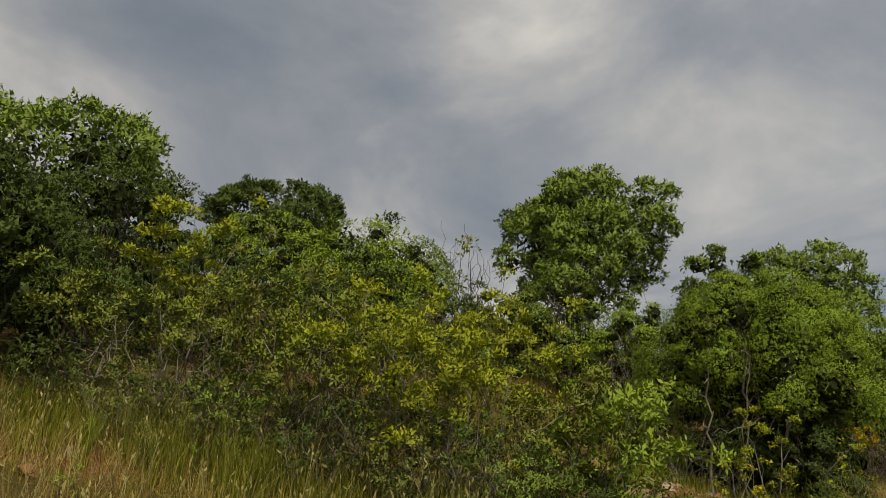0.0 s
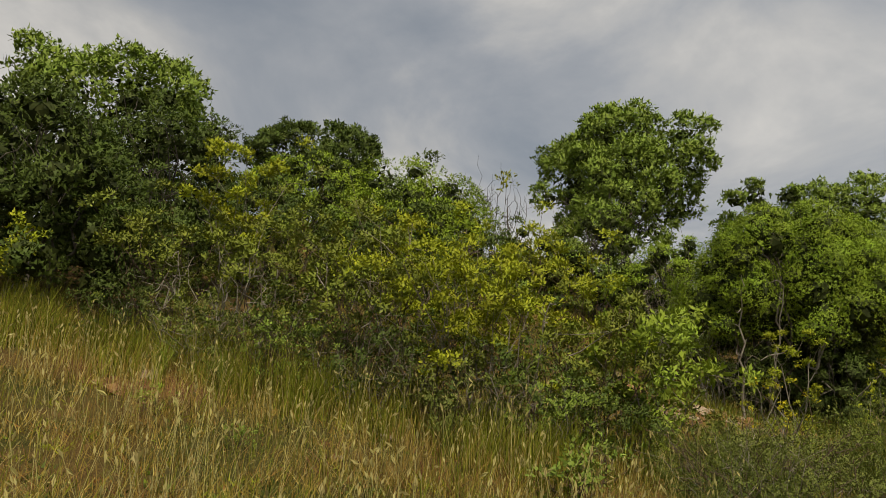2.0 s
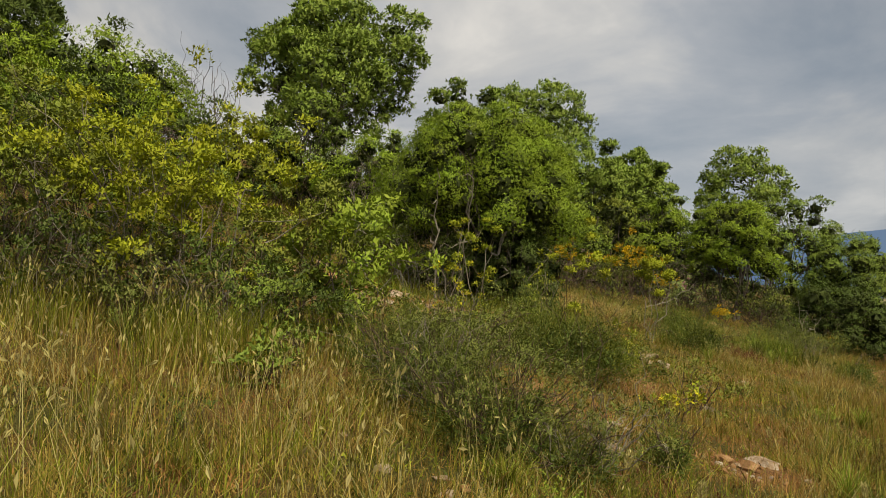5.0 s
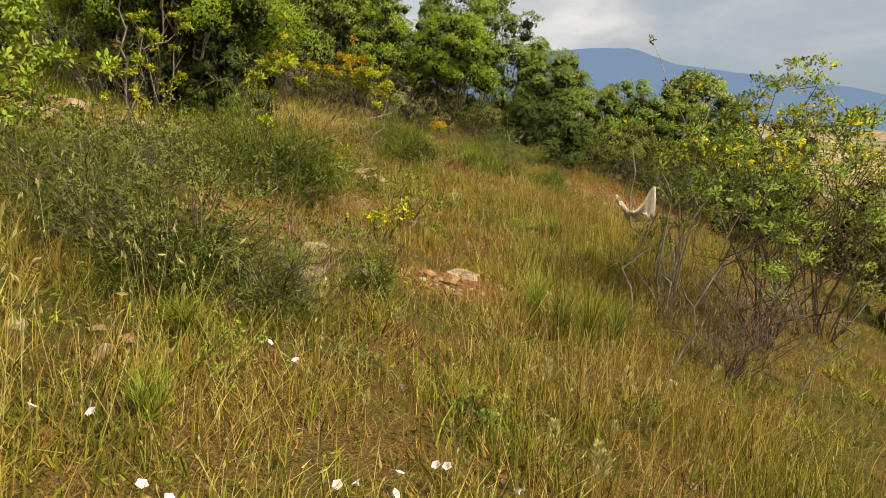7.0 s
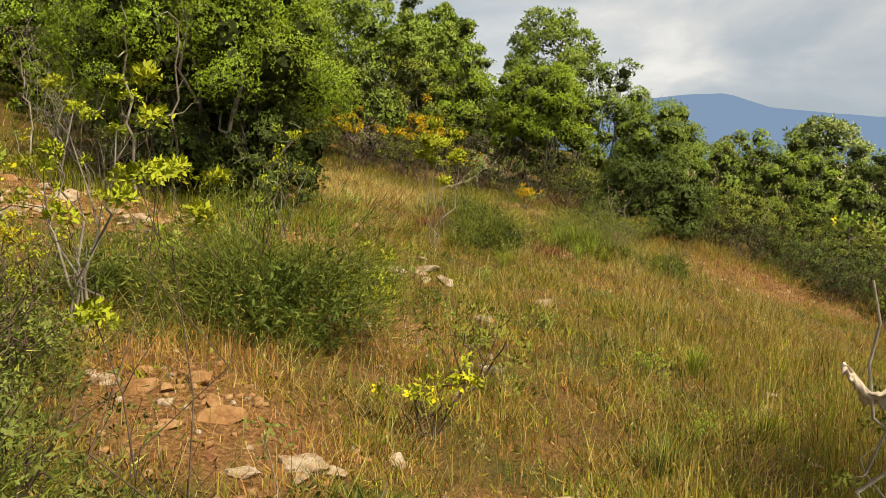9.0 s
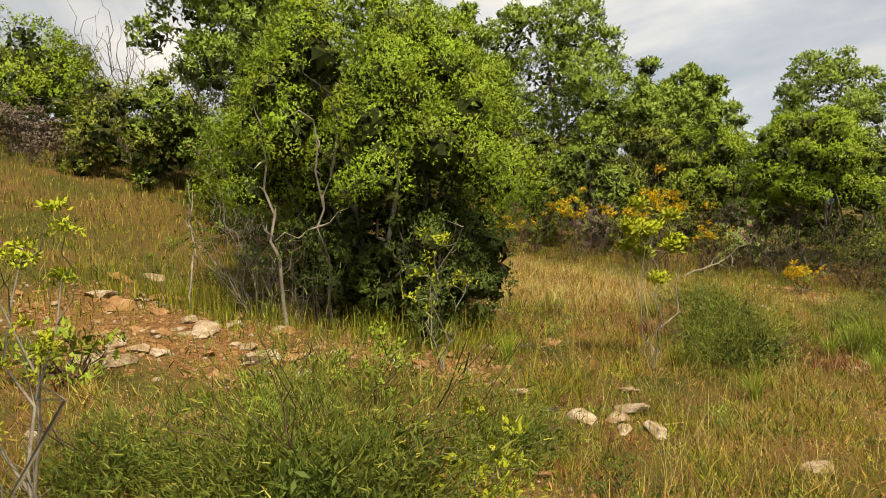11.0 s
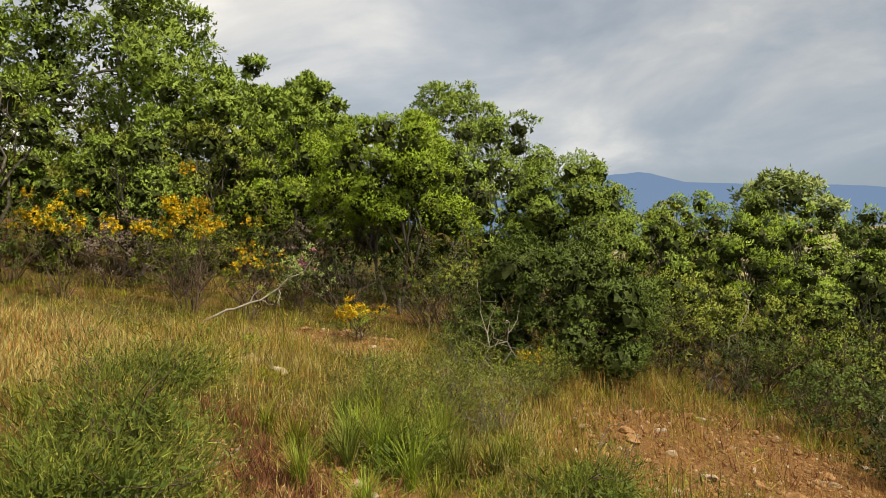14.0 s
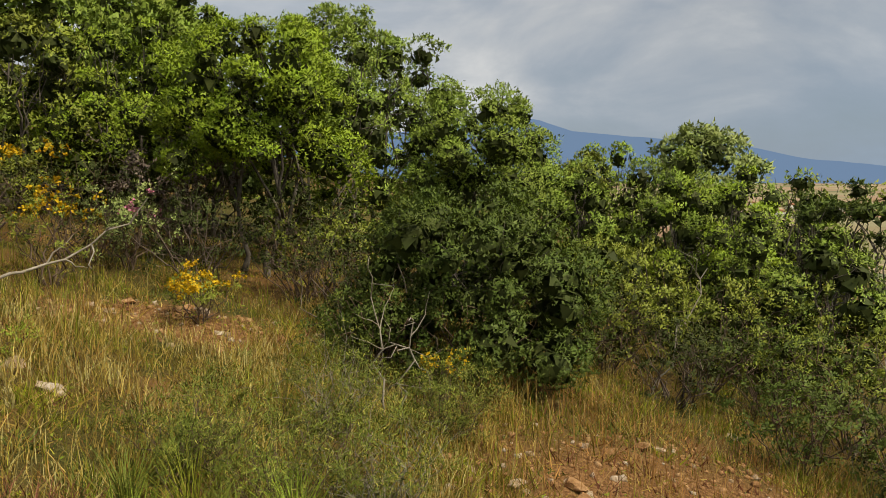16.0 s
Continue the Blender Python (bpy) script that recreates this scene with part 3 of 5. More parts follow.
def house(x, y, w, d, h, turn):
    """A small far farmhouse: walls, pitched roof, window openings as set-in panes."""
    ob = new("farmhouse")
    ob.matrix_basis = pose(x, y, float(height(x, y)) - 0.3, 0, 0, turn)
    tagged(ob, "white plastered farmhouse with red tiled roof on the plain", "house", "farmhouses on the plain")

    def box(name, cx, cy, cz, sx, sy, sz, mat, top=1.0):
        c = np.array([[-1, -1, -1], [1, -1, -1], [1, 1, -1], [-1, 1, -1], [-1, -top, 1], [1, -top, 1], [1, top, 1], [-1, top, 1]], float) * [sx / 2, sy / 2, sz / 2] + [cx, cy, cz]
        f = [[0, 3, 2, 1], [4, 5, 6, 7], [0, 1, 5, 4], [1, 2, 6, 5], [2, 3, 7, 6], [3, 0, 4, 7]]
        return build_mesh(name, c, f, mat, ob)
    box("wall", 0, 0, h / 2, w, d, h, M_PLASTER)
    box("roof", 0, 0, h + 0.9, w + 0.8, d + 0.8, 1.8, M_TILE, 0.06)
    for k in range(3):
        box("window", (k - 1) * w * 0.3, -d / 2 - 0.03, h * 0.55, 1.1, 0.1, 1.3, M_GLASSY)


for az_, far_, w_, h_, turn_ in ((24.3, 700, 12, 5, 10), (25.3, 690, 9, 4, -20), (26.2, 760, 14, 6, 25), (26.9, 720, 10, 4, 5), (27.8, 820, 16, 5, -10), (22.6, 900, 12, 5, 15), (24.9, 860, 12, 5, 40), (29.0, 780, 12, 5, 0)):
    house(math.sin(radians(az_)) * far_, math.cos(radians(az_)) * far_, w_, 8, h_, turn_)

# ---- trees and tall bushes ----
OAK = "downy oak with grey trunk and rounded olive-green crown"
tree("oak_tree", "tall downy oak above the hillside thicket", "tree", -14.4, 20.6, 6.62, 6.0, M_OAK, 20000, 0.12, 0.28, 26, 1)
tree("oak_tree", "broad open-crowned oak with pale grey limbs behind broom", "tree", -9.4, 25.0, 5.82, 5.3, M_OAK, 22000, 0.095, 0.2, 30, 2)
tree("oak_tree", "oak standing close behind the large evergreen bush", "tree", -8.9, 18.6, 4.8, 2.9, M_OAK, 11000, 0.08, 0.15, 18, 12)
tree("oak_tree", "small oak on the skyline beside a taller one", "tree", -6.9, 30.0, 4.9, 3.4, M_OAK, 9000, 0.11, 0.25, 14, 3)
tree("oak_tree", "dark round oak on the ridge behind bushes", "tree", -25.3, 14.7, 4.2, 5.4, M_DARK, 15000, 0.13, 0.15, 26, 4)
tree("oak_tree", "large spreading oak above dense bushes", "tree", -16.6, 3.8, 4.6, 5.4, M_OAK, 18000, 0.10, 0.2, 26, 5)
tree("oak_tree", "far oak with rounded crown above green bushes", "tree", -4.4, 47.7, 8.5, 5.9, M_OAK, 15000, 0.15, 0.08, 44, 6)
tree("young_oak", "slender young oak on the skyline", "tree", -7.8, 29.2, 5.27, 1.9, M_OAK, 5000, 0.10, 0.2, 14, 7, trunk=0.03)
tree("young_oak", "young oak with thin crown on the skyline", "tree", -7.5, 33.2, 5.72, 2.9, M_OAK, 7000, 0.12, 0.3, 12, 8)
tree("oak_tree", "oak half hidden behind the large evergreen bush", "tree", -12.0, 15.8, 4.8, 4.4, M_OAK, 14000, 0.09, 0.25, 18, 9)
tree("oak_tree", "pale-leaved young oak standing above the slope thicket", "tree", 5.7, 26.6, 4.0, 3.0, M_GREY, 11000, 0.085, 0.08, 26, 10)

EVG = "dense bright-green evergreen bush with dark shaded underside"
tree("evergreen_bush", "large bright-green evergreen bush with pale bare stems", "bush", -5.0, 11.2, 3.1, 3.15, M_BRIGHT, 110000, 0.039, 0.28, 44, 20, stems=5, trunk=0.05, round_=0.28, limbs=16, low=0.4)
# Low shrubs whose dark leaf colour also gives the large evergreen's shaded interior.
tree("evergreen_bush", "undergrowth below the large evergreen, leaves darkened for its shade", "bush", -4.95, 11.5, 1.25, 2.4, M_DARK, 14000, 0.045, 0.02, 20, 19, stems=3)
tree("evergreen_bush", "shoots at the large evergreen's foot, leaves darkened for shade", "bush", -4.1, 10.75, 1.2, 1.2, M_DARK, 6000, 0.045, 0.02, 12, 18, stems=3)
tree("evergreen_bush", "light-green domed bush on the upper slope", "bush", -15.9, 12.2, 2.28, 4.2, M_BRIGHT, 16000, 0.085, 0.1, 18, 21, stems=3)
tree("evergreen_bush", EVG, "bush", -16.2, 9.0, 1.76, 3.2, M_BRIGHT, 12000, 0.085, 0.1, 14, 22, stems=3)
tree("evergreen_bush", "deep green bush below a spreading oak", "bush", -13.4, 4.4, 3.4, 3.4, M_DARK, 16000, 0.07, 0.08, 18, 23, stems=3)
tree("evergreen_bush", "dark bush with grey-green leathery leaves at grass edge", "bush", -9.9, 1.6, 2.5, 2.6, M_DARK, 14000, 0.07, 0.04, 16, 24, stems=3)
tree("evergreen_bush", "dark green bush in the shade of the thicket", "bush", -12.0, 2.2, 2.6, 3.0, M_DARK, 12000, 0.07, 0.02, 14, 25, stems=3)
tree("evergreen_bush", EVG, "bush", -11.5, 8.4, 2.05, 2.6, M_BRIGHT, 10000, 0.075, 0.08, 14, 26, stems=3)
tree("evergreen_bush", "small green bush beside the large evergreen", "bush", -7.9, 12.6, 2.46, 1.7, M_BRIGHT, 8000, 0.06, 0.08, 10, 27, stems=3)
tree("evergreen_bush", EVG, "bush", -1.9, 20.1, 3.1, 2.2, M_BRIGHT, 30000, 0.052, 0.12, 18, 28, stems=4, low=0.42)
tree("evergreen_bush", "tall dark green bush with dry twigs at its foot", "bush", 0.75, 20.6, 2.65, 2.1, M_OAK, 32000, 0.046, 0.06, 20, 29, stems=4, low=0.25)
tree("evergreen_bush", "dark low evergreen bush at edge of bare soil", "bush", 0.5, 17.4, 1.45, 2.0, M_DARK, 24000, 0.040, 0.03, 16, 30, stems=4)
tree("evergreen_bush", EVG, "bush", -0.6, 24.6, 3.8, 2.8, M_OAK, 11000, 0.075, 0.1, 14, 31, stems=3)
tree("evergreen_bush", EVG, "bush", -4.5, 22.3, 2.9, 2.4, M_BRIGHT, 15000, 0.058, 0.1, 14, 32, stems=3, low=0.25)
tree("evergreen_bush", EVG, "bush", -6.4, 23.2, 2.7, 2.4, M_OLIVE, 9000, 0.07, 0.06, 12, 33, stems=3)
tree("evergreen_bush", "dense bush below an open oak crown", "bush", -6.2, 20.0, 2.2, 2.3, M_OAK, 10000, 0.06, 0.05, 14, 34, stems=3, low=0.25)
tree("evergreen_bush", "dense dark bush in the thicket", "bush", -3.3, 22.6, 2.6, 2.0, M_DARK, 8000, 0.065, 0.04, 12, 35, stems=3)
tree("evergreen_bush", "shaded bush under the oak crowns", "bush", -8.2, 19.2, 2.41, 2.6, M_OLIVE, 9000, 0.07, 0.04, 12, 36, stems=3)
tree("evergreen_bush", "shaded bush under the oak crowns", "bush", -9.6, 16.6, 2.18, 2.4, M_DARK, 9000, 0.07, 0.04, 12, 37, stems=3)
tree("evergreen_bush", "olive-green bush on the falling slope", "bush", 3.5, 25.9, 2.9, 1.7, M_BRIGHT, 6500, 0.07, 0.08, 10, 38, stems=3)
tree("evergreen_bush", "pale-leaved bush on the falling slope", "bush", 3.7, 22.6, 2.7, 2.0, M_OAK, 13000, 0.052, 0.06, 12, 39, stems=3)
tree("evergreen_bush", "pale-leaved bush on the falling slope", "bush", 2.1, 22.0, 2.2, 1.9, M_OAK, 12000, 0.052, 0.06, 12, 40, stems=3)
tree("evergreen_bush", "dark-leaved bush at the edge of the slope", "bush", 5.05, 20.1, 2.9, 1.3, M_DARK, 6000, 0.06, 0.1, 9, 41, stems=2)
tree("evergreen_bush", "yellowish green bush lower on the slope", "bush", 4.3, 19.6, 2.0, 1.9, M_OAK, 10000, 0.045, 0.05, 12, 42, stems=3)
tree("evergreen_bush", EVG, "bush", 5.8, 23.6, 3.0, 2.4, M_OAK, 6000, 0.07, 0.05, 10, 43, stems=3)
tree("evergreen_bush", "dense bush on the upper slope", "bush", -19.0, 15.5, 2.1, 3.4, M_OLIVE, 8000, 0.1, 0.05, 12, 44, stems=3)
tree("evergreen_bush", "dense bush on the upper slope", "bush", -11.8, 13.2, 1.83, 2.4, M_OLIVE, 8000, 0.08, 0.05, 12, 45, stems=3)


FILL = "dense leafy bush filling the hillside thicket"
tree("evergreen_bush", FILL, "bush", -7.5, 18.4, 3.02, 2.3, M_OAK, 9000, 0.07, 0.04, 12, 60, stems=3)
tree("evergreen_bush", FILL, "bush", -5.6, 21.7, 2.7, 2.4, M_OLIVE, 9000, 0.07, 0.04, 12, 61, stems=3)
tree("evergreen_bush", FILL, "bush", -10.7, 13.8, 2.61, 2.4, M_OAK, 9000, 0.07, 0.04, 12, 62, stems=3)
tree("evergreen_bush", "rounded green bush beside the large evergreen", "bush", -8.6, 13.4, 2.24, 2.3, M_BRIGHT, 9000, 0.065, 0.04, 12, 63, stems=3)
tree("evergreen_bush", FILL, "bush", -1.4, 22.5, 3.1, 2.3, M_OAK, 8000, 0.07, 0.04, 12, 64, stems=3)
tree("evergreen_bush", FILL, "bush", -3.8, 24.0, 2.8, 2.0, M_BRIGHT, 7000, 0.07, 0.04, 10, 65, stems=3)
tree("evergreen_bush", FILL, "bush", 2.2, 22.8, 2.4, 2.0, M_OLIVE, 7000, 0.07, 0.04, 10, 66, stems=3)
tree("evergreen_bush", FILL, "bush", 4.2, 21.9, 2.6, 2.0, M_BRIGHT, 10000, 0.055, 0.04, 10, 67, stems=3)
tree("evergreen_bush", FILL, "bush", -8.7, 23.5, 2.33, 2.8, M_OLIVE, 8000, 0.08, 0.04, 12, 68, stems=3)
tree("evergreen_bush", FILL, "bush", -12.7, 8.7, 1.71, 2.1, M_OAK, 7000, 0.075, 0.04, 10, 70, stems=3)
tree("evergreen_bush", FILL, "bush", -13.6, 6.3, 2.47, 2.2, M_OLIVE, 7000, 0.075, 0.04, 10, 71, stems=3)
tree("oak_tree", "oak among lower bushes on the slope", "tree", -6.4, 23.6, 3.9, 3.0, M_OAK, 9000, 0.085, 0.1, 14, 73)
tree("oak_tree", "oak among lower bushes on the slope", "tree", -5.9, 27.6, 4.6, 3.0, M_OAK, 8000, 0.10, 0.1, 14, 74)
tree("evergreen_bush", FILL, "bush", -4.6, 25.4, 3.3, 2.4, M_BRIGHT, 6000, 0.085, 0.04, 10, 75, stems=3)
tree("evergreen_bush", "low bush on the falling slope", "bush", 2.3, 19.4, 1.3, 1.5, M_OLIVE, 6000, 0.05, 0.04, 10, 76, stems=3)
tree("evergreen_bush", "bush far down the falling slope", "bush", 9.0, 30.0, 3.0, 3.4, M_OAK, 3500, 0.1, 0.04, 10, 77, stems=3)
tree("evergreen_bush", "bush far down the falling slope", "bush", 7.6, 24.0, 3.4, 3.0, M_OLIVE, 3500, 0.085, 0.04, 10, 78, stems=3)
tree("evergreen_bush", "bush far down the falling slope", "bush", 8.8, 18.5, 2.3, 2.8, M_DARK, 3500, 0.085, 0.04, 10, 79, stems=3)
tree("evergreen_bush", "bush far down the falling slope", "bush", 6.5, 13.5, 2.0, 2.6, M_OLIVE, 3500, 0.075, 0.04, 10, 80, stems=3)
tree("evergreen_bush", "bush far down the falling slope", "bush", 5.6, 9.6, 1.9, 2.4, M_OLIVE, 3500, 0.07, 0.04, 10, 81, stems=3)
tree("evergreen_bush", "bush far down the falling slope", "bush", 12.5, 22.0, 3.0, 3.6, M_OAK, 3500, 0.11, 0.04, 10, 82, stems=3)
tree("evergreen_bush", "bush far down the falling slope", "bush", 4.7, 14.6, 1.5, 1.9, M_OLIVE, 5000, 0.06, 0.04, 10, 83, stems=3)

# ---- thin-stemmed yellow-green thicket ----
TH = "open thin-stemmed shrub with yellow-green spring leaves"
shrub("thicket_shrub", "tall upright yellow-green shrub in the thicket", "shrub", -7.3, 3.1, 2.5, 1.0, M_YELLOW, 4300, 0.05, 7, 1, M_PALE, "thicket shrubs")
shrub("thicket_shrub", TH, "shrub", -7.6, 2.6, 1.5, 1.5, M_OLIVE, 4300, 0.045, 11, 2, M_TWIG, "thicket shrubs")
shrub("thicket_shrub", TH, "shrub", -6.6, 3.2, 1.65, 1.3, M_OLIVE, 4300, 0.045, 10, 3, M_PALE, "thicket shrubs")
shrub("thicket_shrub", TH, "shrub", -6.1, 3.8, 1.75, 1.4, M_OLIVE, 4600, 0.045, 10, 4, M_TWIG, "thicket shrubs")
shrub("thicket_shrub", TH, "shrub", -5.05, 4.0, 1.95, 1.5, M_YELLOW, 5600, 0.045, 12, 5, M_PALE, "thicket shrubs")
shrub("thicket_shrub", TH, "shrub", -4.75, 5.2, 1.95, 1.6, M_YELLOW, 5600, 0.045, 12, 6, M_TWIG, "thicket shrubs")
shrub("thicket_shrub", TH, "shrub", -5.6, 3.7, 1.5, 1.3, M_OLIVE, 4300, 0.045, 11, 7, M_TWIG, "thicket shrubs")
shrub("thicket_shrub", TH, "shrub", -4.55, 4.3, 1.55, 1.2, M_YELLOW, 4300, 0.045, 10, 8, M_PALE, "thicket shrubs")
shrub("thicket_shrub", TH, "shrub", -4.1, 5.2, 1.45, 1.2, M_OLIVE, 4300, 0.045, 10, 9, M_TWIG, "thicket shrubs")
# Four shrubs behind, leaf colour darkened to give the thicket its shaded inside.
shrub("thicket_shrub", "dark green shrub with many fine brown stems", "shrub", -8.6, 4.2, 1.9, 1.8, M_DARK, 5300, 0.055, 12, 10, M_TWIG, "thicket shrubs")
shrub("thicket_shrub", "dark green shrub with many fine brown stems", "shrub", -8.0, 5.8, 2.0, 1.9, M_DARK, 5600, 0.055, 12, 11, M_TWIG, "thicket shrubs")
shrub("thicket_shrub", "dark green shrub with many fine brown stems", "shrub", -7.2, 6.6, 1.9, 1.8, M_DARK, 5300, 0.055, 12, 12, M_TWIG, "thicket shrubs")
shrub("thicket_shrub", "dark green shrub with many fine brown stems", "shrub", -9.6, 3.0, 1.7, 1.8, M_DARK, 5000, 0.055, 11, 13, M_TWIG, "thicket shrubs")
shrub("thicket_shrub", "dark green shrub with many fine brown stems", "shrub", -8.0, 7.4, 1.43, 1.6, M_OAK, 5000, 0.05, 11, 14, M_TWIG, "thicket shrubs")
shrub("thicket_shrub", TH, "shrub", -6.9, 4.9, 1.7, 1.5, M_YELLOW, 4300, 0.05, 10, 15, M_TWIG, "thicket shrubs")
shrub("yellow_sapling", "bright yellow-green sapling in front of a dark bush", "sapling", -2.9, 6.33, 1.65, 0.5, M_YELLOW, 1800, 0.025, 5, 16, M_PALE)
shrub("yellow_sapling", "yellow-green sapling at the thicket's edge", "sapling", -9.0, 1.3, 1.0, 0.6, M_YELLOW, 900, 0.06, 5, 17, M_PALE)
shrub("light_sapling", "light-green broad-leaved sapling among dry grass", "sapling", -3.75, 5.55, 1.45, 1.15, M_LIME, 3600, 0.07, 10, 18, M_PALE, aspect=0.42, tips=0.95)
shrub("dead_shrub", "bare grey dead shrub with upright sticks", "shrub", -14.8, 14.7, 3.15, 2.0, M_DEAD, 0, 0.05, 16, 19, M_BARK, thick=0.018)
shrub("dead_shrub", "low brown dead shrub on the upper slope", "shrub", -14.0, 12.0, 0.72, 2.2, M_DEAD, 3500, 0.06, 16, 20, M_DEAD)
shrub("dead_shrub", "brown half-dead shrub before green bushes", "shrub", -2.9, 20.2, 1.45, 1.6, M_DEAD, 3500, 0.045, 16, 21, M_TWIG)
shrub("dead_shrub", "grey dead shrub at the foot of broom", "shrub", -5.6, 18.6, 1.0, 1.2, M_DEAD, 3000, 0.045, 14, 22, M_DEAD)
shrub("dead_shrub", "dark reddish leafless shrub in tall grass", "shrub", 1.75, 5.5, 0.72, 1.2, M_DEAD, 3200, 0.045, 40, 23, M_TWIG, aspect=0.09, tips=1.0, thick=0.004)

BR = "broom bush covered in golden yellow blossom"
shrub("broom", BR, "broom", -3.95, 17.6, 1.55, 1.3, M_OLIVE, 1800, 0.035, 12, 30, M_TWIG, "broom bushes", extra=(M_BROOM, 2600, 0.035))
shrub("broom", BR, "broom", -5.3, 17.1, 1.15, 0.9, M_OLIVE, 1300, 0.035, 10, 31, M_TWIG, "broom bushes", extra=(M_BROOM, 1200, 0.035))
shrub("broom", "low broom bush with scattered yellow blossom", "broom", -3.25, 17.8, 0.95, 0.8, M_OLIVE, 1300, 0.03, 10, 32, M_TWIG, "broom bushes", extra=(M_BROOM, 700, 0.03))
shrub("broom", "small round yellow broom on bare soil", "broom", -1.75, 17.3, 0.42, 0.6, M_OLIVE, 700, 0.03, 10, 33, M_TWIG, "broom bushes", extra=(M_BROOM, 1300, 0.025))
shrub("broom", "low broom bush with scattered yellow blossom", "broom", -6.2, 16.3, 0.8, 1.0, M_OLIVE, 1300, 0.035, 10, 34, M_TWIG, "broom bushes", extra=(M_BROOM, 500, 0.03))
shrub("broom", "small yellow broom at the foot of a dark bush", "broom", 0.25, 16.2, 0.45, 0.45, M_OLIVE, 500, 0.03, 8, 35, M_TWIG, "broom bushes", extra=(M_BROOM, 420, 0.022))

YF = "shrub with green leaves and yellow flower clusters"
shrub("flowering_shrub", "tall leafy shrub with yellow flowers on the slope", "shrub", 2.3, 6.5, 2.15, 1.6, M_OAK, 9500, 0.034, 20, 40, M_TWIG, extra=(M_LEMON, 1500, 0.026))
shrub("flowering_shrub", "leafy shrub with yellow flowers on the slope", "shrub", 3.2, 7.6, 2.3, 1.9, M_OLIVE, 9500, 0.034, 18, 41, M_TWIG, extra=(M_LEMON, 1300, 0.026))
shrub("flowering_shrub", "open slender sapling holding a bleached rag", "sapling", 1.5, 6.55, 1.9, 0.7, M_OLIVE, 2600, 0.034, 9, 242, M_PALE, tips=0.75, thick=0.010, extra=(M_LEMON, 90, 0.03))
shrub("flowering_shrub", YF, "shrub", -2.45, 5.25, 1.12, 0.6, M_YELLOW, 1000, 0.018, 7, 43, M_TWIG, extra=(M_LEMON, 260, 0.02))
shrub("flowering_shrub", "small leafy shrub with yellow-tipped shoots", "shrub", -3.4, 5.8, 0.6, 0.9, M_OLIVE, 1300, 0.036, 8, 44, M_TWIG)
shrub("yellow_sapling", "slender sapling with yellow young leaves above dry grass", "sapling", -1.1, 4.34, 1.62, 0.3, M_YELLOW, 1500, 0.021, 4, 144, M_TWIG, aspect=0.45, tips=0.22, thick=0.004)
shrub("flowering_shrub", "small sprouting shrub in dry grass", "shrub", -0.9, 6.4, 0.36, 0.45, M_YELLOW, 260, 0.038, 5, 45, M_TWIG, extra=(M_LEMON, 90, 0.025))
shrub("flowering_shrub", "small sprouting shrub in dry grass", "shrub", -0.85, 7.1, 0.55, 0.5, M_OLIVE, 420, 0.036, 6, 46, M_TWIG)
shrub("flowering_shrub", "small sprouting shrub in dry grass", "shrub", -1.75, 7.6, 0.5, 0.5, M_YELLOW, 420, 0.05, 6, 47, M_PALE)
shrub("yellow_sapling", "slim sapling with drooping lime-yellow leaves", "sapling", -2.1, 11.2, 1.6, 0.6, M_YELLOW, 2600, 0.046, 4, 48, M_PALE, aspect=0.45, tips=0.32)
shrub("yellow_sapling", "thin leaning sapling with yellow tips before bush", "sapling", -3.3, 9.75, 1.1, 0.6, M_YELLOW, 300, 0.04, 4, 49, M_PALE)
shrub("yellow_sapling", "low green and yellow sprouts among stones", "sapling", -3.3, 8.9, 0.42, 0.6, M_LIME, 520, 0.042, 6, 50, M_TWIG)
shrub("twiggy_shrub", "grey twiggy shrub with few leaves in grass", "shrub", -1.5, 4.0, 0.78, 1.2, M_SAGE, 5200, 0.018, 26, 52, M_TWIG, thick=0.005)
shrub("twiggy_shrub", "grey twiggy shrub with few leaves in grass", "shrub", -2.1, 4.25, 0.75, 1.2, M_SAGE, 6000, 0.019, 22, 53, M_PALE, thick=0.005)
shrub("twiggy_shrub", "low grey-green twiggy shrub in dry grass", "shrub", -1.0, 4.2, 0.55, 0.95, M_SAGE, 4200, 0.017, 22, 71, M_PALE, thick=0.006)
shrub("twiggy_shrub", "grey-green twiggy shrub beside cushion shrubs", "shrub", -2.5, 4.9, 0.7, 1.3, M_SAGE, 6000, 0.02, 22, 70, M_TWIG, thick=0.007)
shrub("twiggy_shrub", "low tangled shrub on the falling slope", "shrub", 2.95, 18.5, 1.15, 1.7, M_OLIVE, 3000, 0.04, 18, 54, M_TWIG)
shrub("twiggy_shrub", "low tangled shrub on the falling slope", "shrub", 4.0, 17.6, 1.25, 1.7, M_OLIVE, 3000, 0.04, 18, 55, M_TWIG)
shrub("twiggy_shrub", "low tangled shrub on the falling slope", "shrub", 1.9, 18.3, 0.95, 1.4, M_OLIVE, 2600, 0.04, 16, 56, M_TWIG)
shrub("twiggy_shrub", "low tangled shrub on the falling slope", "shrub", 4.6, 16.0, 1.0, 1.6, M_OLIVE, 2600, 0.04, 16, 57, M_TWIG)
shrub("twiggy_shrub", "undergrowth of grey stems below bushes", "shrub", -5.0, 19.4, 0.9, 1.8, M_OLIVE, 2600, 0.045, 16, 58, M_DEAD)
shrub("twiggy_shrub", "undergrowth of grey stems below bushes", "shrub", -1.0, 19.2, 0.9, 1.5, M_OLIVE, 2600, 0.045, 16, 59, M_TWIG)
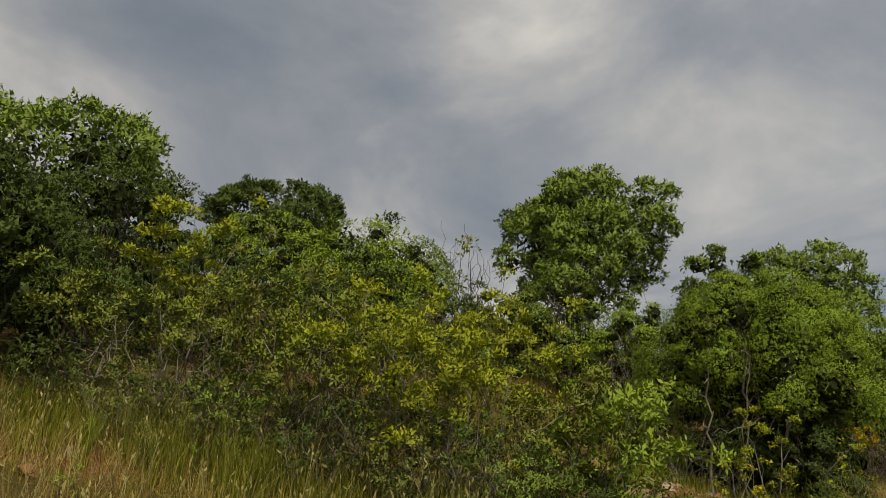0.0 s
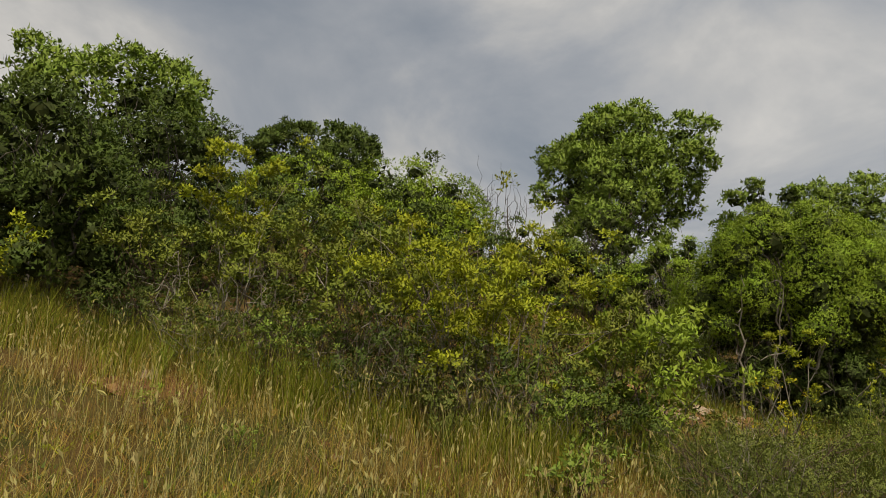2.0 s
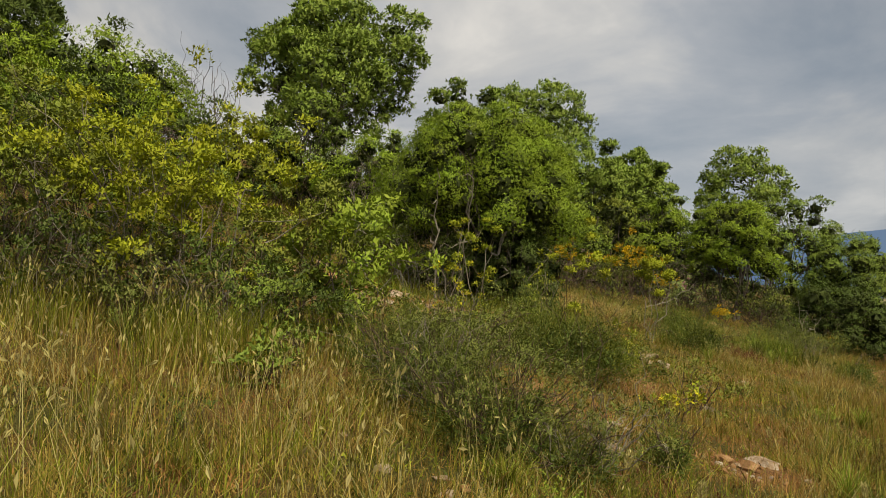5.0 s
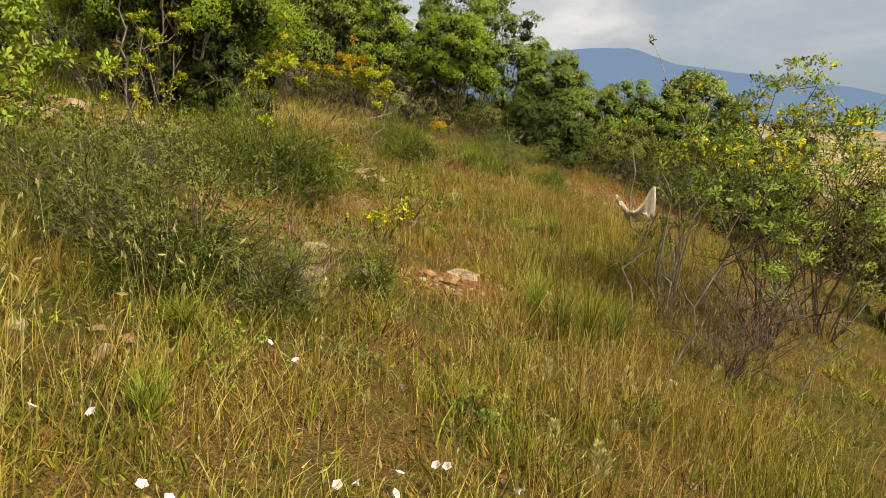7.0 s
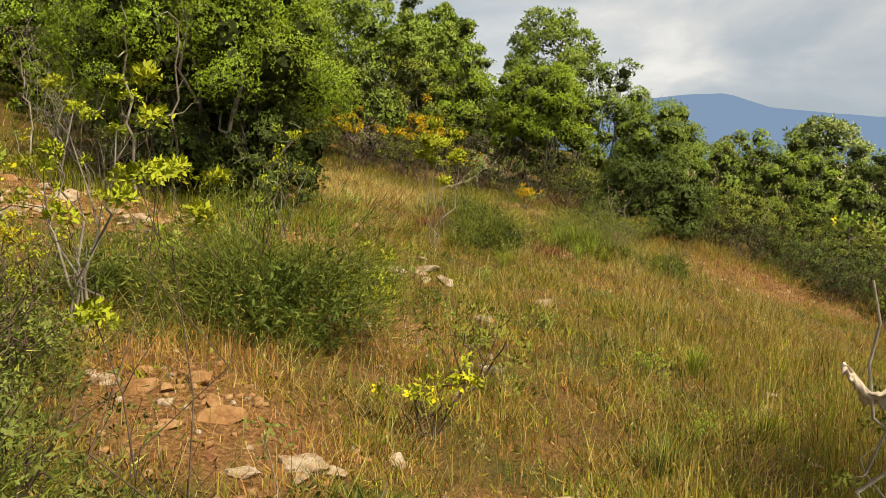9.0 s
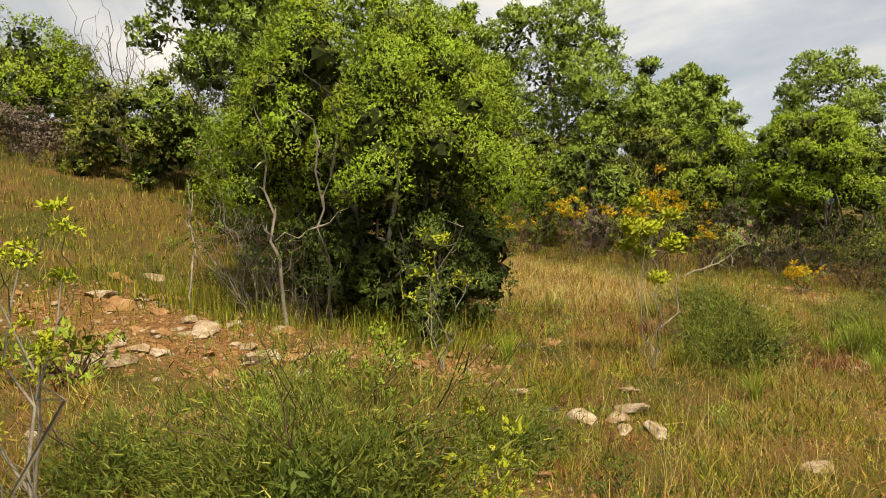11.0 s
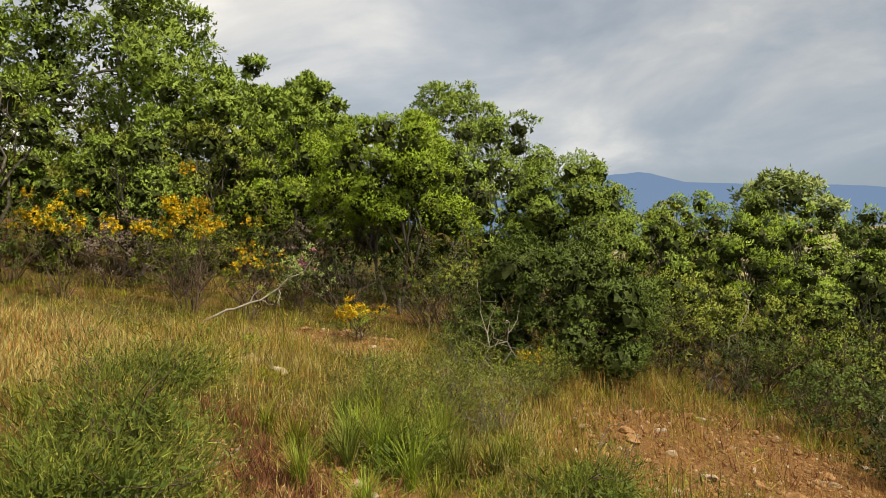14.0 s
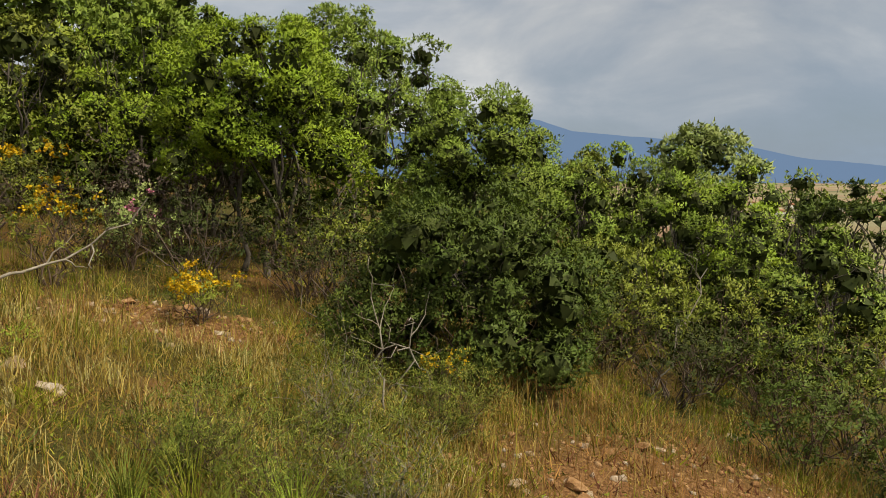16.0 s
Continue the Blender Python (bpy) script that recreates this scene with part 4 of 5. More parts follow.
shrub("wild_rose", "grey-leaved shrub with a few pink blooms", "shrub", -3.0, 18.9, 0.8, 1.0, M_GREY, 2200, 0.04, 12, 60, M_TWIG, extra=(M_PINK, 36, 0.05))

shrub("twiggy_shrub", "grey tangled twigs before the large evergreen", "shrub", -5.55, 9.95, 1.25, 1.3, M_DARK, 1500, 0.035, 18, 61, M_PALE, thick=0.007)
shrub("twiggy_shrub", "grey tangled twigs before the large evergreen", "shrub", -5.0, 10.1, 1.0, 1.2, M_DARK, 1500, 0.035, 16, 62, M_BARK, thick=0.006)
shrub("twiggy_shrub", "brown leafless undergrowth of the thicket", "shrub", -6.2, 3.3, 0.9, 1.8, M_DARK, 2600, 0.04, 18, 63, M_TWIG, thick=0.006)
shrub("twiggy_shrub", "brown leafless undergrowth of the thicket", "shrub", -5.0, 4.1, 0.9, 1.7, M_DARK, 2600, 0.04, 18, 64, M_TWIG, thick=0.006)
shrub("twiggy_shrub", "brown leafless undergrowth of the thicket", "shrub", -4.3, 4.9, 0.9, 1.5, M_DARK, 2600, 0.04, 16, 65, M_TWIG, thick=0.006)
for k, (x, y, h, w) in enumerate(((-7.6, 2.1, 0.75, 1.1), (-6.7, 2.55, 0.7, 1.2), (-5.9, 3.0, 0.75, 1.1), (-5.2, 3.4, 0.8, 1.2), (-4.6, 3.9, 0.7, 1.0), (-4.0, 4.5, 0.75, 1.0), (-3.7, 5.0, 0.6, 0.9))):
    shrub("undergrowth_shrub", "dark twiggy undergrowth along the thicket's edge", "shrub", x, y, h, w, (M_DARK, M_SAGE, M_OAK)[k % 3], 2600, 0.032, 14, 440 + k, (M_TWIG, M_PALE)[k % 2], "undergrowth along the thicket", tips=0.9, thick=0.005)
shrub("broad_herb", "leafy green herb with broad leaves in grass", "herb", -3.1, 3.75, 0.30, 0.5, M_OAK, 260, 0.055, 8, 66, M_TWIG, tips=1.0)
shrub("broad_herb", "leafy green herb with broad leaves in grass", "herb", -3.3, 4.3, 0.36, 0.6, M_OAK, 300, 0.055, 8, 67, M_TWIG, tips=1.0)
shrub("broad_herb", "bright green leafy herb among stones", "herb", -5.0, 7.7, 0.3, 0.7, M_LIME, 260, 0.07, 9, 68, M_TWIG, tips=1.0)
shrub("broad_herb", "bright green leafy herb among stones", "herb", -3.6, 8.2, 0.3, 0.9, M_LIME, 420, 0.05, 9, 69, M_TWIG, tips=1.0)

for k, (x, y) in enumerate(((-0.95, 8.0), (-0.6, 8.9), (-1.45, 8.55), (0.25, 8.2), (-0.2, 10.3), (-3.2, 11.6), (-2.7, 10.6), (-3.6, 12.6), (-2.9, 13.3), (-1.3, 10.2), (0.35, 9.6), (-2.4, 15.6), (-1.2, 15.9), (-3.1, 16.2), (0.8, 11.5), (-6.9, 10.6), (-7.6, 9.6),
                            (-8.3, 11.0), (-9.2, 10.2), (0.5, 7.2), (-0.5, 3.6), (0.2, 3.3), (0.9, 3.9), (-0.9, 3.1), (-3.6, 2.3), (-4.6, 2.0), (-2.8, 2.7), (-5.4, 1.7))):
    shrub("meadow_herb", "low leafy herb clump in dry grass", "herb", x, y, 0.14 + 0.03 * (k % 4), 0.3 + 0.06 * (k % 3), (M_SAGE, M_OAK, M_DARK, M_LIME)[k % 4], 420, 0.022, 7, 600 + k, M_TWIG, "small herbs in the meadow", aspect=0.4, tips=1.0, thick=0.003)

# ---- low cushions of fine shoots ----
CU = "low dense cushion shrub of fine green shoots"
cushion("cushion_shrub", "round dense cushion shrub of fine green shoots", "shrub", -2.25, 7.2, 0.8, 1.8, M_NEEDLE, 14000, 0.085, 1, d=1.25)
cushion("cushion_shrub", CU, "shrub", -2.85, 5.55, 0.45, 0.9, M_NEEDLE, 4500, 0.08, 2)
cushion("cushion_shrub", CU, "shrub", -2.9, 5.15, 0.5, 0.9, M_NEEDLE, 4500, 0.08, 3)
cushion("cushion_shrub", CU, "shrub", -0.55, 13.5, 0.3, 0.9, M_NEEDLE, 2600, 0.10, 4)
cushion("cushion_shrub", CU, "shrub", -2.5, 14.1, 0.36, 1.2, M_NEEDLE, 3600, 0.09, 5)
cushion("cushion_shrub", CU, "shrub", -1.6, 11.8, 0.4, 1.2, M_NEEDLE, 4400, 0.09, 6)
cushion("cushion_shrub", "grey-green cushion shrub on the grassy slope", "shrub", -1.8, 12.5, 0.6, 1.1, M_NEEDLE, 4500, 0.08, 7)
cushion("cushion_shrub", CU, "shrub", -0.65, 4.85, 0.35, 0.35, M_NEEDLE, 1600, 0.06, 9)
cushion("cushion_shrub", CU, "shrub", -3.3, 7.0, 0.45, 0.9, M_NEEDLE, 3500, 0.08, 10)
cushion("cushion_shrub", "tangled fine-shooted shrub in dry grass", "shrub", -1.6, 4.05, 0.6, 1.1, M_NEEDLE, 5000, 0.07, 13, twigs=14)
cushion("cushion_shrub", "tangled fine-shooted shrub in dry grass", "shrub", -2.2, 4.45, 0.68, 1.2, M_NEEDLE, 5500, 0.07, 14, twigs=14)
cushion("cushion_shrub", "tangled fine-shooted shrub in dry grass", "shrub", -1.1, 4.0, 0.4, 0.8, M_NEEDLE, 2600, 0.06, 15, twigs=10)
cushion("cushion_shrub", CU, "shrub", -2.2, 8.7, 0.3, 0.9, M_NEEDLE, 3500, 0.08, 11)
cushion("cushion_shrub", CU, "shrub", 0.6, 13.2, 0.35, 0.9, M_NEEDLE, 3500, 0.08, 12)


# ---- bare pale stems leaning in front of the large evergreen ----
def stick(name, label, category, a, b, r0, r1, mat, seed, forks=3):
    """One crooked bare stem from its foot a to its tip b, with a few twigs."""
    rng = np.random.default_rng(seed)
    ob = thing(name, a[0], a[1], label, category)
    foot = np.array([a[0], a[1], float(height(a[0], a[1])) - 0.03])
    line = wander(rng, (0, 0, 0), np.array(b) - foot, 9, 0.05)
    build_mesh("stem", *tube(line, np.linspace(r0, r1, 9) * 0.8, 7), mat, ob)
    for k in range(forks):
        i = 4 + k % 5
        build_mesh("twig", *tube(wander(rng, line[i], line[i] + rng.normal(0, 0.16, 3) + [0, 0, 0.14], 5, 0.12), np.linspace(r1 * 1.3, r1 * 0.3, 5), 5), mat, ob)
    return ob


stick("bare_stem", "bleached bare stem before the evergreen bush", "stem", (-5.0, 9.8), (-4.95, 9.6, 2.65), 0.026, 0.010, M_PALE, 1, 6)
stick("bare_stem", "bleached bare stem before the evergreen bush", "stem", (-4.8, 10.2), (-4.4, 9.7, 2.75), 0.022, 0.008, M_PALE, 2, 6)
stick("bare_stem", "grey bare stem inside the evergreen bush", "stem", (-4.45, 10.55), (-4.15, 10.5, 2.5), 0.04, 0.02, M_PALE, 3, 4)
stick("bare_stem", "thin crooked bare stem at the bush's side", "stem", (-6.1, 9.6), (-6.7, 10.2, 2.35), 0.016, 0.006, M_PALE, 4, 4)
stick("bare_stem", "dead side branch reaching out of the bush", "stem", (-4.2, 10.6), (-3.4, 10.4, 1.75), 0.018, 0.006, M_PALE, 5, 6)
stick("bare_stem", "pale dead stem on the falling slope", "stem", (1.15, 4.55), (1.6, 5.1, 0.75), 0.011, 0.004, M_BARK, 6, 4)
stick("bare_stem", "pale dead stem on the falling slope", "stem", (2.0, 5.0), (2.7, 5.5, 0.35), 0.011, 0.004, M_BARK, 7, 4)
stick("bare_stem", "pale forked stem above a cushion shrub", "stem", (-2.55, 4.75), (-2.65, 5.1, 1.0), 0.013, 0.006, M_PALE, 8, 5)
stick("bare_stem", "pale forked stem above a cushion shrub", "stem", (-2.2, 4.6), (-2.35, 4.7, 0.85), 0.012, 0.005, M_PALE, 9, 5)
stick("fallen_branch", "leaning dead branch below broom", "branch", (-3.6, 17.0), (-2.6, 18.0, 1.2), 0.022, 0.008, M_PALE, 10, 5)
stick("bare_stem", "dry leaning stem before the dark bush", "stem", (-0.1, 16.0), (-0.2, 16.2, 0.95), 0.012, 0.004, M_PALE, 11, 7)
stick("bare_stem", "dry leaning stem before the dark bush", "stem", (0.0, 15.6), (0.1, 15.7, 0.75), 0.012, 0.004, M_PALE, 12, 7)
stick("bare_stem", "dry crooked stem among slope shrubs", "stem", (2.2, 17.8), (2.9, 18.4, 0.75), 0.014, 0.005, M_PALE, 13, 4)
stick("bare_stem", "dry crooked stem among slope shrubs", "stem", (3.6, 16.9), (4.2, 17.3, 0.35), 0.014, 0.005, M_PALE, 14, 4)
for k in range(26):
    stick("bare_stem", "thin grey stem standing in the thicket", "stem", (-7.6 + 0.14 * k, 2.15 + 0.10 * k + 0.2 * (k % 2)), (-7.5 + 0.14 * k + 0.22 * (k % 3 - 1), 2.2 + 0.10 * k, 1.85 - 0.02 * k + 0.2 * (k % 4)), 0.012, 0.005, M_PALE, 20 + k, 5)


shrub("dead_shrub", "tangled brown dead shrub before a round bush", "shrub", -12.6, 12.0, 0.5, 1.9, M_DEAD, 2600, 0.05, 18, 81, M_DEAD)
shrub("dead_shrub", "grey bare shrub beside the large evergreen", "shrub", -7.4, 11.6, 1.94, 1.4, M_DEAD, 900, 0.04, 18, 82, M_PALE)
for k, (x, y, h, w) in enumerate(((-0.45, 14.2, 0.5, 0.9), (0.0, 14.45, 0.5, 0.8), (-0.9, 14.6, 0.45, 0.8), (-0.35, 15.4, 0.6, 0.7), (0.35, 15.6, 0.5, 0.6))):
    shrub("wispy_herb", "wispy grey-green herb with needle-thin leaves", "herb", x, y, h, w, M_NEEDLE, 5200, 0.034, 26, 500 + k, (M_TWIG, M_PALE)[k % 2], "wispy herbs in grass", aspect=0.13, tips=1.0, thick=0.004)

# Undergrowth whose leaf colours are darkened to give the deep shade below bushes.
UG = "twiggy undergrowth at the foot of the bushes, leaves darkened for shade"
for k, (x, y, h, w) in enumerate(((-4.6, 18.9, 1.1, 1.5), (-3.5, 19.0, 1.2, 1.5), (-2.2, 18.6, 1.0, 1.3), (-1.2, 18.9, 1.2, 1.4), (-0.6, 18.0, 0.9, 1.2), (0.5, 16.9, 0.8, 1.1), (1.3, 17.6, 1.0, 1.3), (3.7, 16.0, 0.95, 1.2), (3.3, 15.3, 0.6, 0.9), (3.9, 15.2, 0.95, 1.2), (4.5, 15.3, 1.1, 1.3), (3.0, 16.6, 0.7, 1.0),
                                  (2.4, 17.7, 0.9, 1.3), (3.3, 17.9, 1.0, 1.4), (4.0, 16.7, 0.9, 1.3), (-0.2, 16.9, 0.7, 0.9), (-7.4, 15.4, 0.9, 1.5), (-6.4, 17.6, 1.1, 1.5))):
    shrub("undergrowth_shrub", UG, "shrub", x, y, h, w, (M_SHADE, M_DARK)[k % 2 and k > 4], 2400, 0.036, 14, 400 + k, (M_DEAD, M_TWIG)[k % 2], "undergrowth below bushes", tips=0.9)

# ---- stones ----
def stone_mesh(seed, mat):
    rng = np.random.default_rng(seed)
    bm = bmesh.new()
    bmesh.ops.create_icosphere(bm, subdivisions=3, radius=1)
    for p in range(13):
        n = Vector(unit(rng.normal(0, 1, 3)))
        cut = rng.uniform(0.38, 0.78)
        for v in bm.verts:
            over = v.co.dot(n) - cut
            if over > 0:
                v.co -= n * over
    off = Vector(rng.uniform(-50, 50, 3))
    for v in bm.verts:
        v.co *= 1 + 0.10 * noise.noise(v.co * 1.6 + off) + 0.06 * noise.noise(v.co * 6 + off)
        v.co.z *= 0.5
    me = bpy.data.meshes.new("stone")
    bm.to_mesh(me)
    bm.free()
    me.materials.append(mat)
    return me


STONES = [stone_mesh(i, M_STONE) for i in range(5)]
OCHRES = [stone_mesh(20 + i, M_OCHRE) for i in range(4)]


def stone(x, y, r, label, kind_=0, seed=0, group="loose hillside stones", mesh=None):
    rng = np.random.default_rng(seed + int(abs(x * 91 + y * 37) * 10))
    me = mesh or (STONES if kind_ == 0 else OCHRES)[int(rng.integers(4))]
    ob = new("stone", me)
    ob.matrix_basis = pose(x, y, float(height(x, y)) + r * 0.04, rng.uniform(-14, 14), rng.uniform(-14, 14), rng.uniform(0, 360)) @ Matrix.Diagonal((r, r * rng.uniform(0.6, 1), r * rng.uniform(0.6, 1.1), 1))
    return tagged(ob, label, "stone", group)


WS, OS = "weathered pale limestone lying in dry grass", "ochre-coloured stone on reddish soil"
for x, y, r in ((-0.14, 5.89, 0.16), (-1.09, 5.0, 0.17), (-1.86, 9.77, 0.14), (-1.6, 9.75, 0.16), (-0.81, 7.57, 0.13), (0.64, 13.86, 0.09), (-4.46, 8.92, 0.24), (-3.39, 10.57, 0.12),
                (-3.2, 10.7, 0.11), (-3.87, 10.19, 0.15), (-4.7, 12.78, 0.16), (-5.28, 9.11, 0.22), (-6.94, 9.2, 0.26), (0.67, 15.08, 0.10), (-1.94, 15.21, 0.14), (2.7, 17.11, 0.10)):
    stone(x, y, r, WS)
for x, y, r in ((-6.49, 2.02, 0.16), (-7.71, 1.81, 0.2), (-4.68, 3.26, 0.13), (-4.3, 2.6, 0.11), (-2.04, 10.42, 0.13), (-2.6, 9.7, 0.13), (-2.4, 5.9, 0.1), (-1.48, 3.16, 0.07), (-1.7, 3.0, 0.06),
                (0.3, 1.9, 0.1), (-0.5, 2.1, 0.08), (-2.0, 17.7, 0.1), (-2.5, 17.3, 0.1), (-5.6, 13.0, 0.13), (-5.0, 13.1, 0.12), (-7.3, 3.0, 0.1)):
    stone(x, y, r, WS)
for x, y, r in ((-5.18, 8.39, 0.17), (-5.4, 8.3, 0.16), (-5.02, 8.07, 0.2), (-7.33, 10.1, 0.17), (-4.76, 9.09, 0.16), (-4.0, 8.94, 0.12), (-4.99, 8.44, 0.15), (-4.87, 12.8, 0.17),
                (-5.3, 13.67, 0.14), (-4.92, 13.92, 0.11), (-4.61, 12.3, 0.16), (-4.1, 12.01, 0.12), (-2.0, 9.55, 0.15), (-1.75, 9.6, 0.12), (-1.9, 10.0, 0.2)):
    stone(x, y, r, WS, 0, 3)
for x, y, r in ((-6.41, 9.01, 0.2), (-7.38, 9.7, 0.2), (-6.55, 9.61, 0.14), (-6.4, 9.7, 0.13), (-6.75, 9.2, 0.12), (-4.01, 8.62, 0.13), (-4.02, 8.45, 0.15), (-4.2, 8.6, 0.1), (-3.04, 11.23, 0.13), (-3.4, 8.35, 0.1), (-2.35, 9.3, 0.07), (-1.9, 5.6, 0.08)):
    stone(x, y, r, OS, 1, 4)
for x, y, r in ((-1.28, 5.61, 0.15), (-1.42, 5.43, 0.08), (-0.92, 5.94, 0.08), (-1.03, 8.81, 0.13), (-0.62, 9.74, 0.13), (-5.2, 8.0, 0.24), (-4.77, 12.3, 0.12), (-4.43, 11.85, 0.1), (-4.6, 12.1, 0.09), (-4.35, 12.2, 0.07), (-0.3, 1.85, 0.07), (-1.32, 2.93, 0.07), (-2.3, 15.5, 0.12)):
    stone(x, y, r, WS, 0, 7)
for x, y, r in ((-2.05, 6.12, 0.1), (-2.12, 5.95, 0.08), (-2.32, 6.09, 0.07), (-1.86, 5.95, 0.06), (-0.73, 2.17, 0.05), (-0.2, 2.25, 0.04)):
    stone(x, y, r, OS, 1, 8)
rg = np.random.default_rng(15)
for i in range(80):
    stone(rg.uniform(-4.5, 1.3), rg.uniform(1.4, 13.5), rg.uniform(0.025, 0.07), "small weathered stone half hidden in grass", int(rg.random() < 0.35), 300 + i)
rs = np.random.default_rng(5)
for i in range(150):
    cx, cy, rx, ry = BARE[int(rs.choice(len(BARE), p=np.array([36, 10, 1, 3, 26, 9, 8, 3, 4, 7, 9, 4]) / 120))]
    a, q = rs.uniform(0, 2 * np.pi), math.sqrt(rs.random())
    ochre = rs.random() < 0.55
    stone(cx + math.cos(a) * rx * q, cy + math.sin(a) * ry * q, rs.uniform(0.04, 0.13), OS if ochre else WS, int(ochre), i)


def pebbles(n=4000):
    """Rubble of small chips on the bare patches."""
    rng = np.random.default_rng(8)
    parts = []
    cube = np.array([[-1, -1, -1], [1, -1, -1], [1, 1, -1], [-1, 1, -1], [-0.7, -0.7, 1], [0.7, -0.7, 1], [0.7, 0.7, 1], [-0.7, 0.7, 1]], float)
    faces = np.array([[0, 3, 2, 1], [4, 5, 6, 7], [0, 1, 5, 4], [1, 2, 6, 5], [2, 3, 7, 6], [3, 0, 4, 7]])
    which = rng.choice(len(BARE), n, p=np.array([32, 10, 1, 3, 28, 9, 9, 2, 6, 7, 10, 3]) / 120)
    c = np.array(BARE)[which]
    a, q = rng.uniform(0, 2 * np.pi, n), np.sqrt(rng.random(n)) * 1.1
    X, Y = c[:, 0] + np.cos(a) * c[:, 2] * q, c[:, 1] + np.sin(a) * c[:, 3] * q
    r = rng.uniform(0.006, 0.028, n) * rng.uniform(0.6, 1.3, n)
    V = cube[None] * rng.uniform(0.6, 1.3, (n, 8, 1)) * r[:, None, None] * np.stack([np.ones(n), rng.uniform(0.5, 1, n), rng.uniform(0.3, 0.7, n)], 1)[:, None]
    t = rng.uniform(0, 2 * np.pi, n)
    Vx = V[..., 0] * np.cos(t)[:, None] - V[..., 1] * np.sin(t)[:, None] + X[:, None]
    Vy = V[..., 0] * np.sin(t)[:, None] + V[..., 1] * np.cos(t)[:, None] + Y[:, None]
    V = np.stack([Vx, Vy, V[..., 2] + (height(X, Y) + r * 0.2)[:, None]], -1).reshape(-1, 3)
    Q = (faces[None] + 8 * np.arange(n)[:, None, None]).reshape(-1, 4)
    half = n * 4 // 5
    tagged(build_mesh("rubble", V[: half * 8], Q[: half * 6], M_OCHRE), "reddish stone chips scattered on bare soil", "rubble", kind="stuff")
    tagged(build_mesh("rubble", V[half * 8:], Q[half * 6:] - half * 8, M_STONE), "pale limestone chips scattered on bare soil", "rubble", kind="stuff")


pebbles()


# ---- grass ----
def scatter(rng, n, box, keep):
    """About n points in a box of the plan, kept with the chance keep(x, y)."""
    x0, x1, y0, y1 = box
    X, Y = rng.uniform(x0, x1, n * 9), rng.uniform(y0, y1, n * 9)
    ok = rng.random(n * 9) < keep(X, Y)
    return X[ok][:n], Y[ok][:n]


def near_walk(x, y, reach):
    d = np.hypot(np.maximum(np.abs(x + 0.6) - 0.6, 0), np.maximum(np.abs(y - 7) - 8.5, 0))
    return 1 / (1 + (d / reach) ** 2)


def blades(name, label, n, box, keep, tall, wide, mat, seed, bend=0.5, clump=0):
    """Curved grass blades, two faces each, as one sheet of stuff."""
    rng = np.random.default_rng(seed)
    X, Y = scatter(rng, n if not clump else n // clump, box, keep)
    if clump:
        X, Y = np.repeat(X, clump), np.repeat(Y, clump)
        X, Y = X + rng.normal(0, 0.05, len(X)), Y + rng.normal(0, 0.05, len(Y))
    m = len(X)
    P = np.stack([X, Y, height(X, Y) - 0.01], 1)
    h = rng.uniform(*tall, m) * (1 + 0.35 * lumpy(X, Y, 1.6, seed))
    a = rng.uniform(0, 2 * np.pi, m)
    lean = np.stack([np.cos(a), np.sin(a), 0 * a], 1) * (h * bend * rng.random(m))[:, None]
    side = np.stack([np.sin(a + 0.6), -np.cos(a + 0.6), 0 * a], 1) * (wide * rng.uniform(0.6, 1.3, m))[:, None]
    up = np.array([0, 0, 1.0])
    mid = P + lean * 0.3 + up * (h * 0.6)[:, None]
    tip = P + lean + up * h[:, None]
    V = np.stack([P - side * 0.5, P + side * 0.5, mid + side * 0.4, mid - side * 0.4, tip + side * 0.08, tip - side * 0.08], 1).reshape(-1, 3)
    k = 6 * np.arange(m)[:, None]
    Q = np.concatenate([k + [[0, 1, 2, 3]], k + [[3, 2, 4, 5]]], 1).reshape(-1, 4)
    return tagged(build_mesh(name, V, Q, mat), label, "grass", kind="stuff")


def seed_stalks(name, label, n, box, keep, tall, ear, mat, seed, bend=0.45):
    """Thin leaning stalks, each with a small pointed seed head of two crossed faces."""
    rng = np.random.default_rng(seed)
    X, Y = scatter(rng, n, box, keep)
    m = len(X)
    P = np.stack([X, Y, height(X, Y) - 0.01], 1)
    D = unit(np.stack([rng.normal(0, bend, m), rng.normal(0, bend, m), np.ones(m)], 1))
    L = rng.uniform(*tall, m) * (0.7 + 0.6 * patch(X, Y, seed))
    a = rng.uniform(0, 2 * np.pi, m)
    U = np.stack([np.cos(a), np.sin(a), 0 * a], 1)
    S = unit(np.cross(D, U))
    top = P + D * L[:, None]
    E = unit(D + rng.normal(0, 0.35, (m, 3)))
    e = rng.uniform(*ear, m)
    stalk = np.stack([P - S * 0.0011, P + S * 0.0011, top + S * 0.0009, top - S * 0.0009], 1).reshape(-1, 3), np.arange(4 * m).reshape(-1, 4)
    return tagged(build_mesh(name, *join([stalk, leaf_quads(top - E * e[:, None] * 0.1, E, U, e, e * 0.30), leaf_quads(top - E * e[:, None] * 0.1, E, S, e, e * 0.30)]), mat), label, "grass", kind="stuff")


FIELD = (-11, 6.5, -1.5, 22)


def dry(x, y):
    """How dry the turf is: straw on the thin soil, greener hollows."""
    return np.clip(0.62 + 0.55 * lumpy(x, y, 0.9, 0.7) + 0.35 * lumpy(x, y, 3.3, 1.9) - 0.35 * smooth(0.2, 1.6, x) * (1 - smooth(9, 12, y)), 0, 1)


def patch(x, y, s=0.0):
    """Uneven growth, a hand to a step across."""
    return np.clip(0.38 + 0.95 * lumpy(x, y, 4.6, s) + 0.6 * lumpy(x, y, 9.5, s + 1), 0.02, 1)


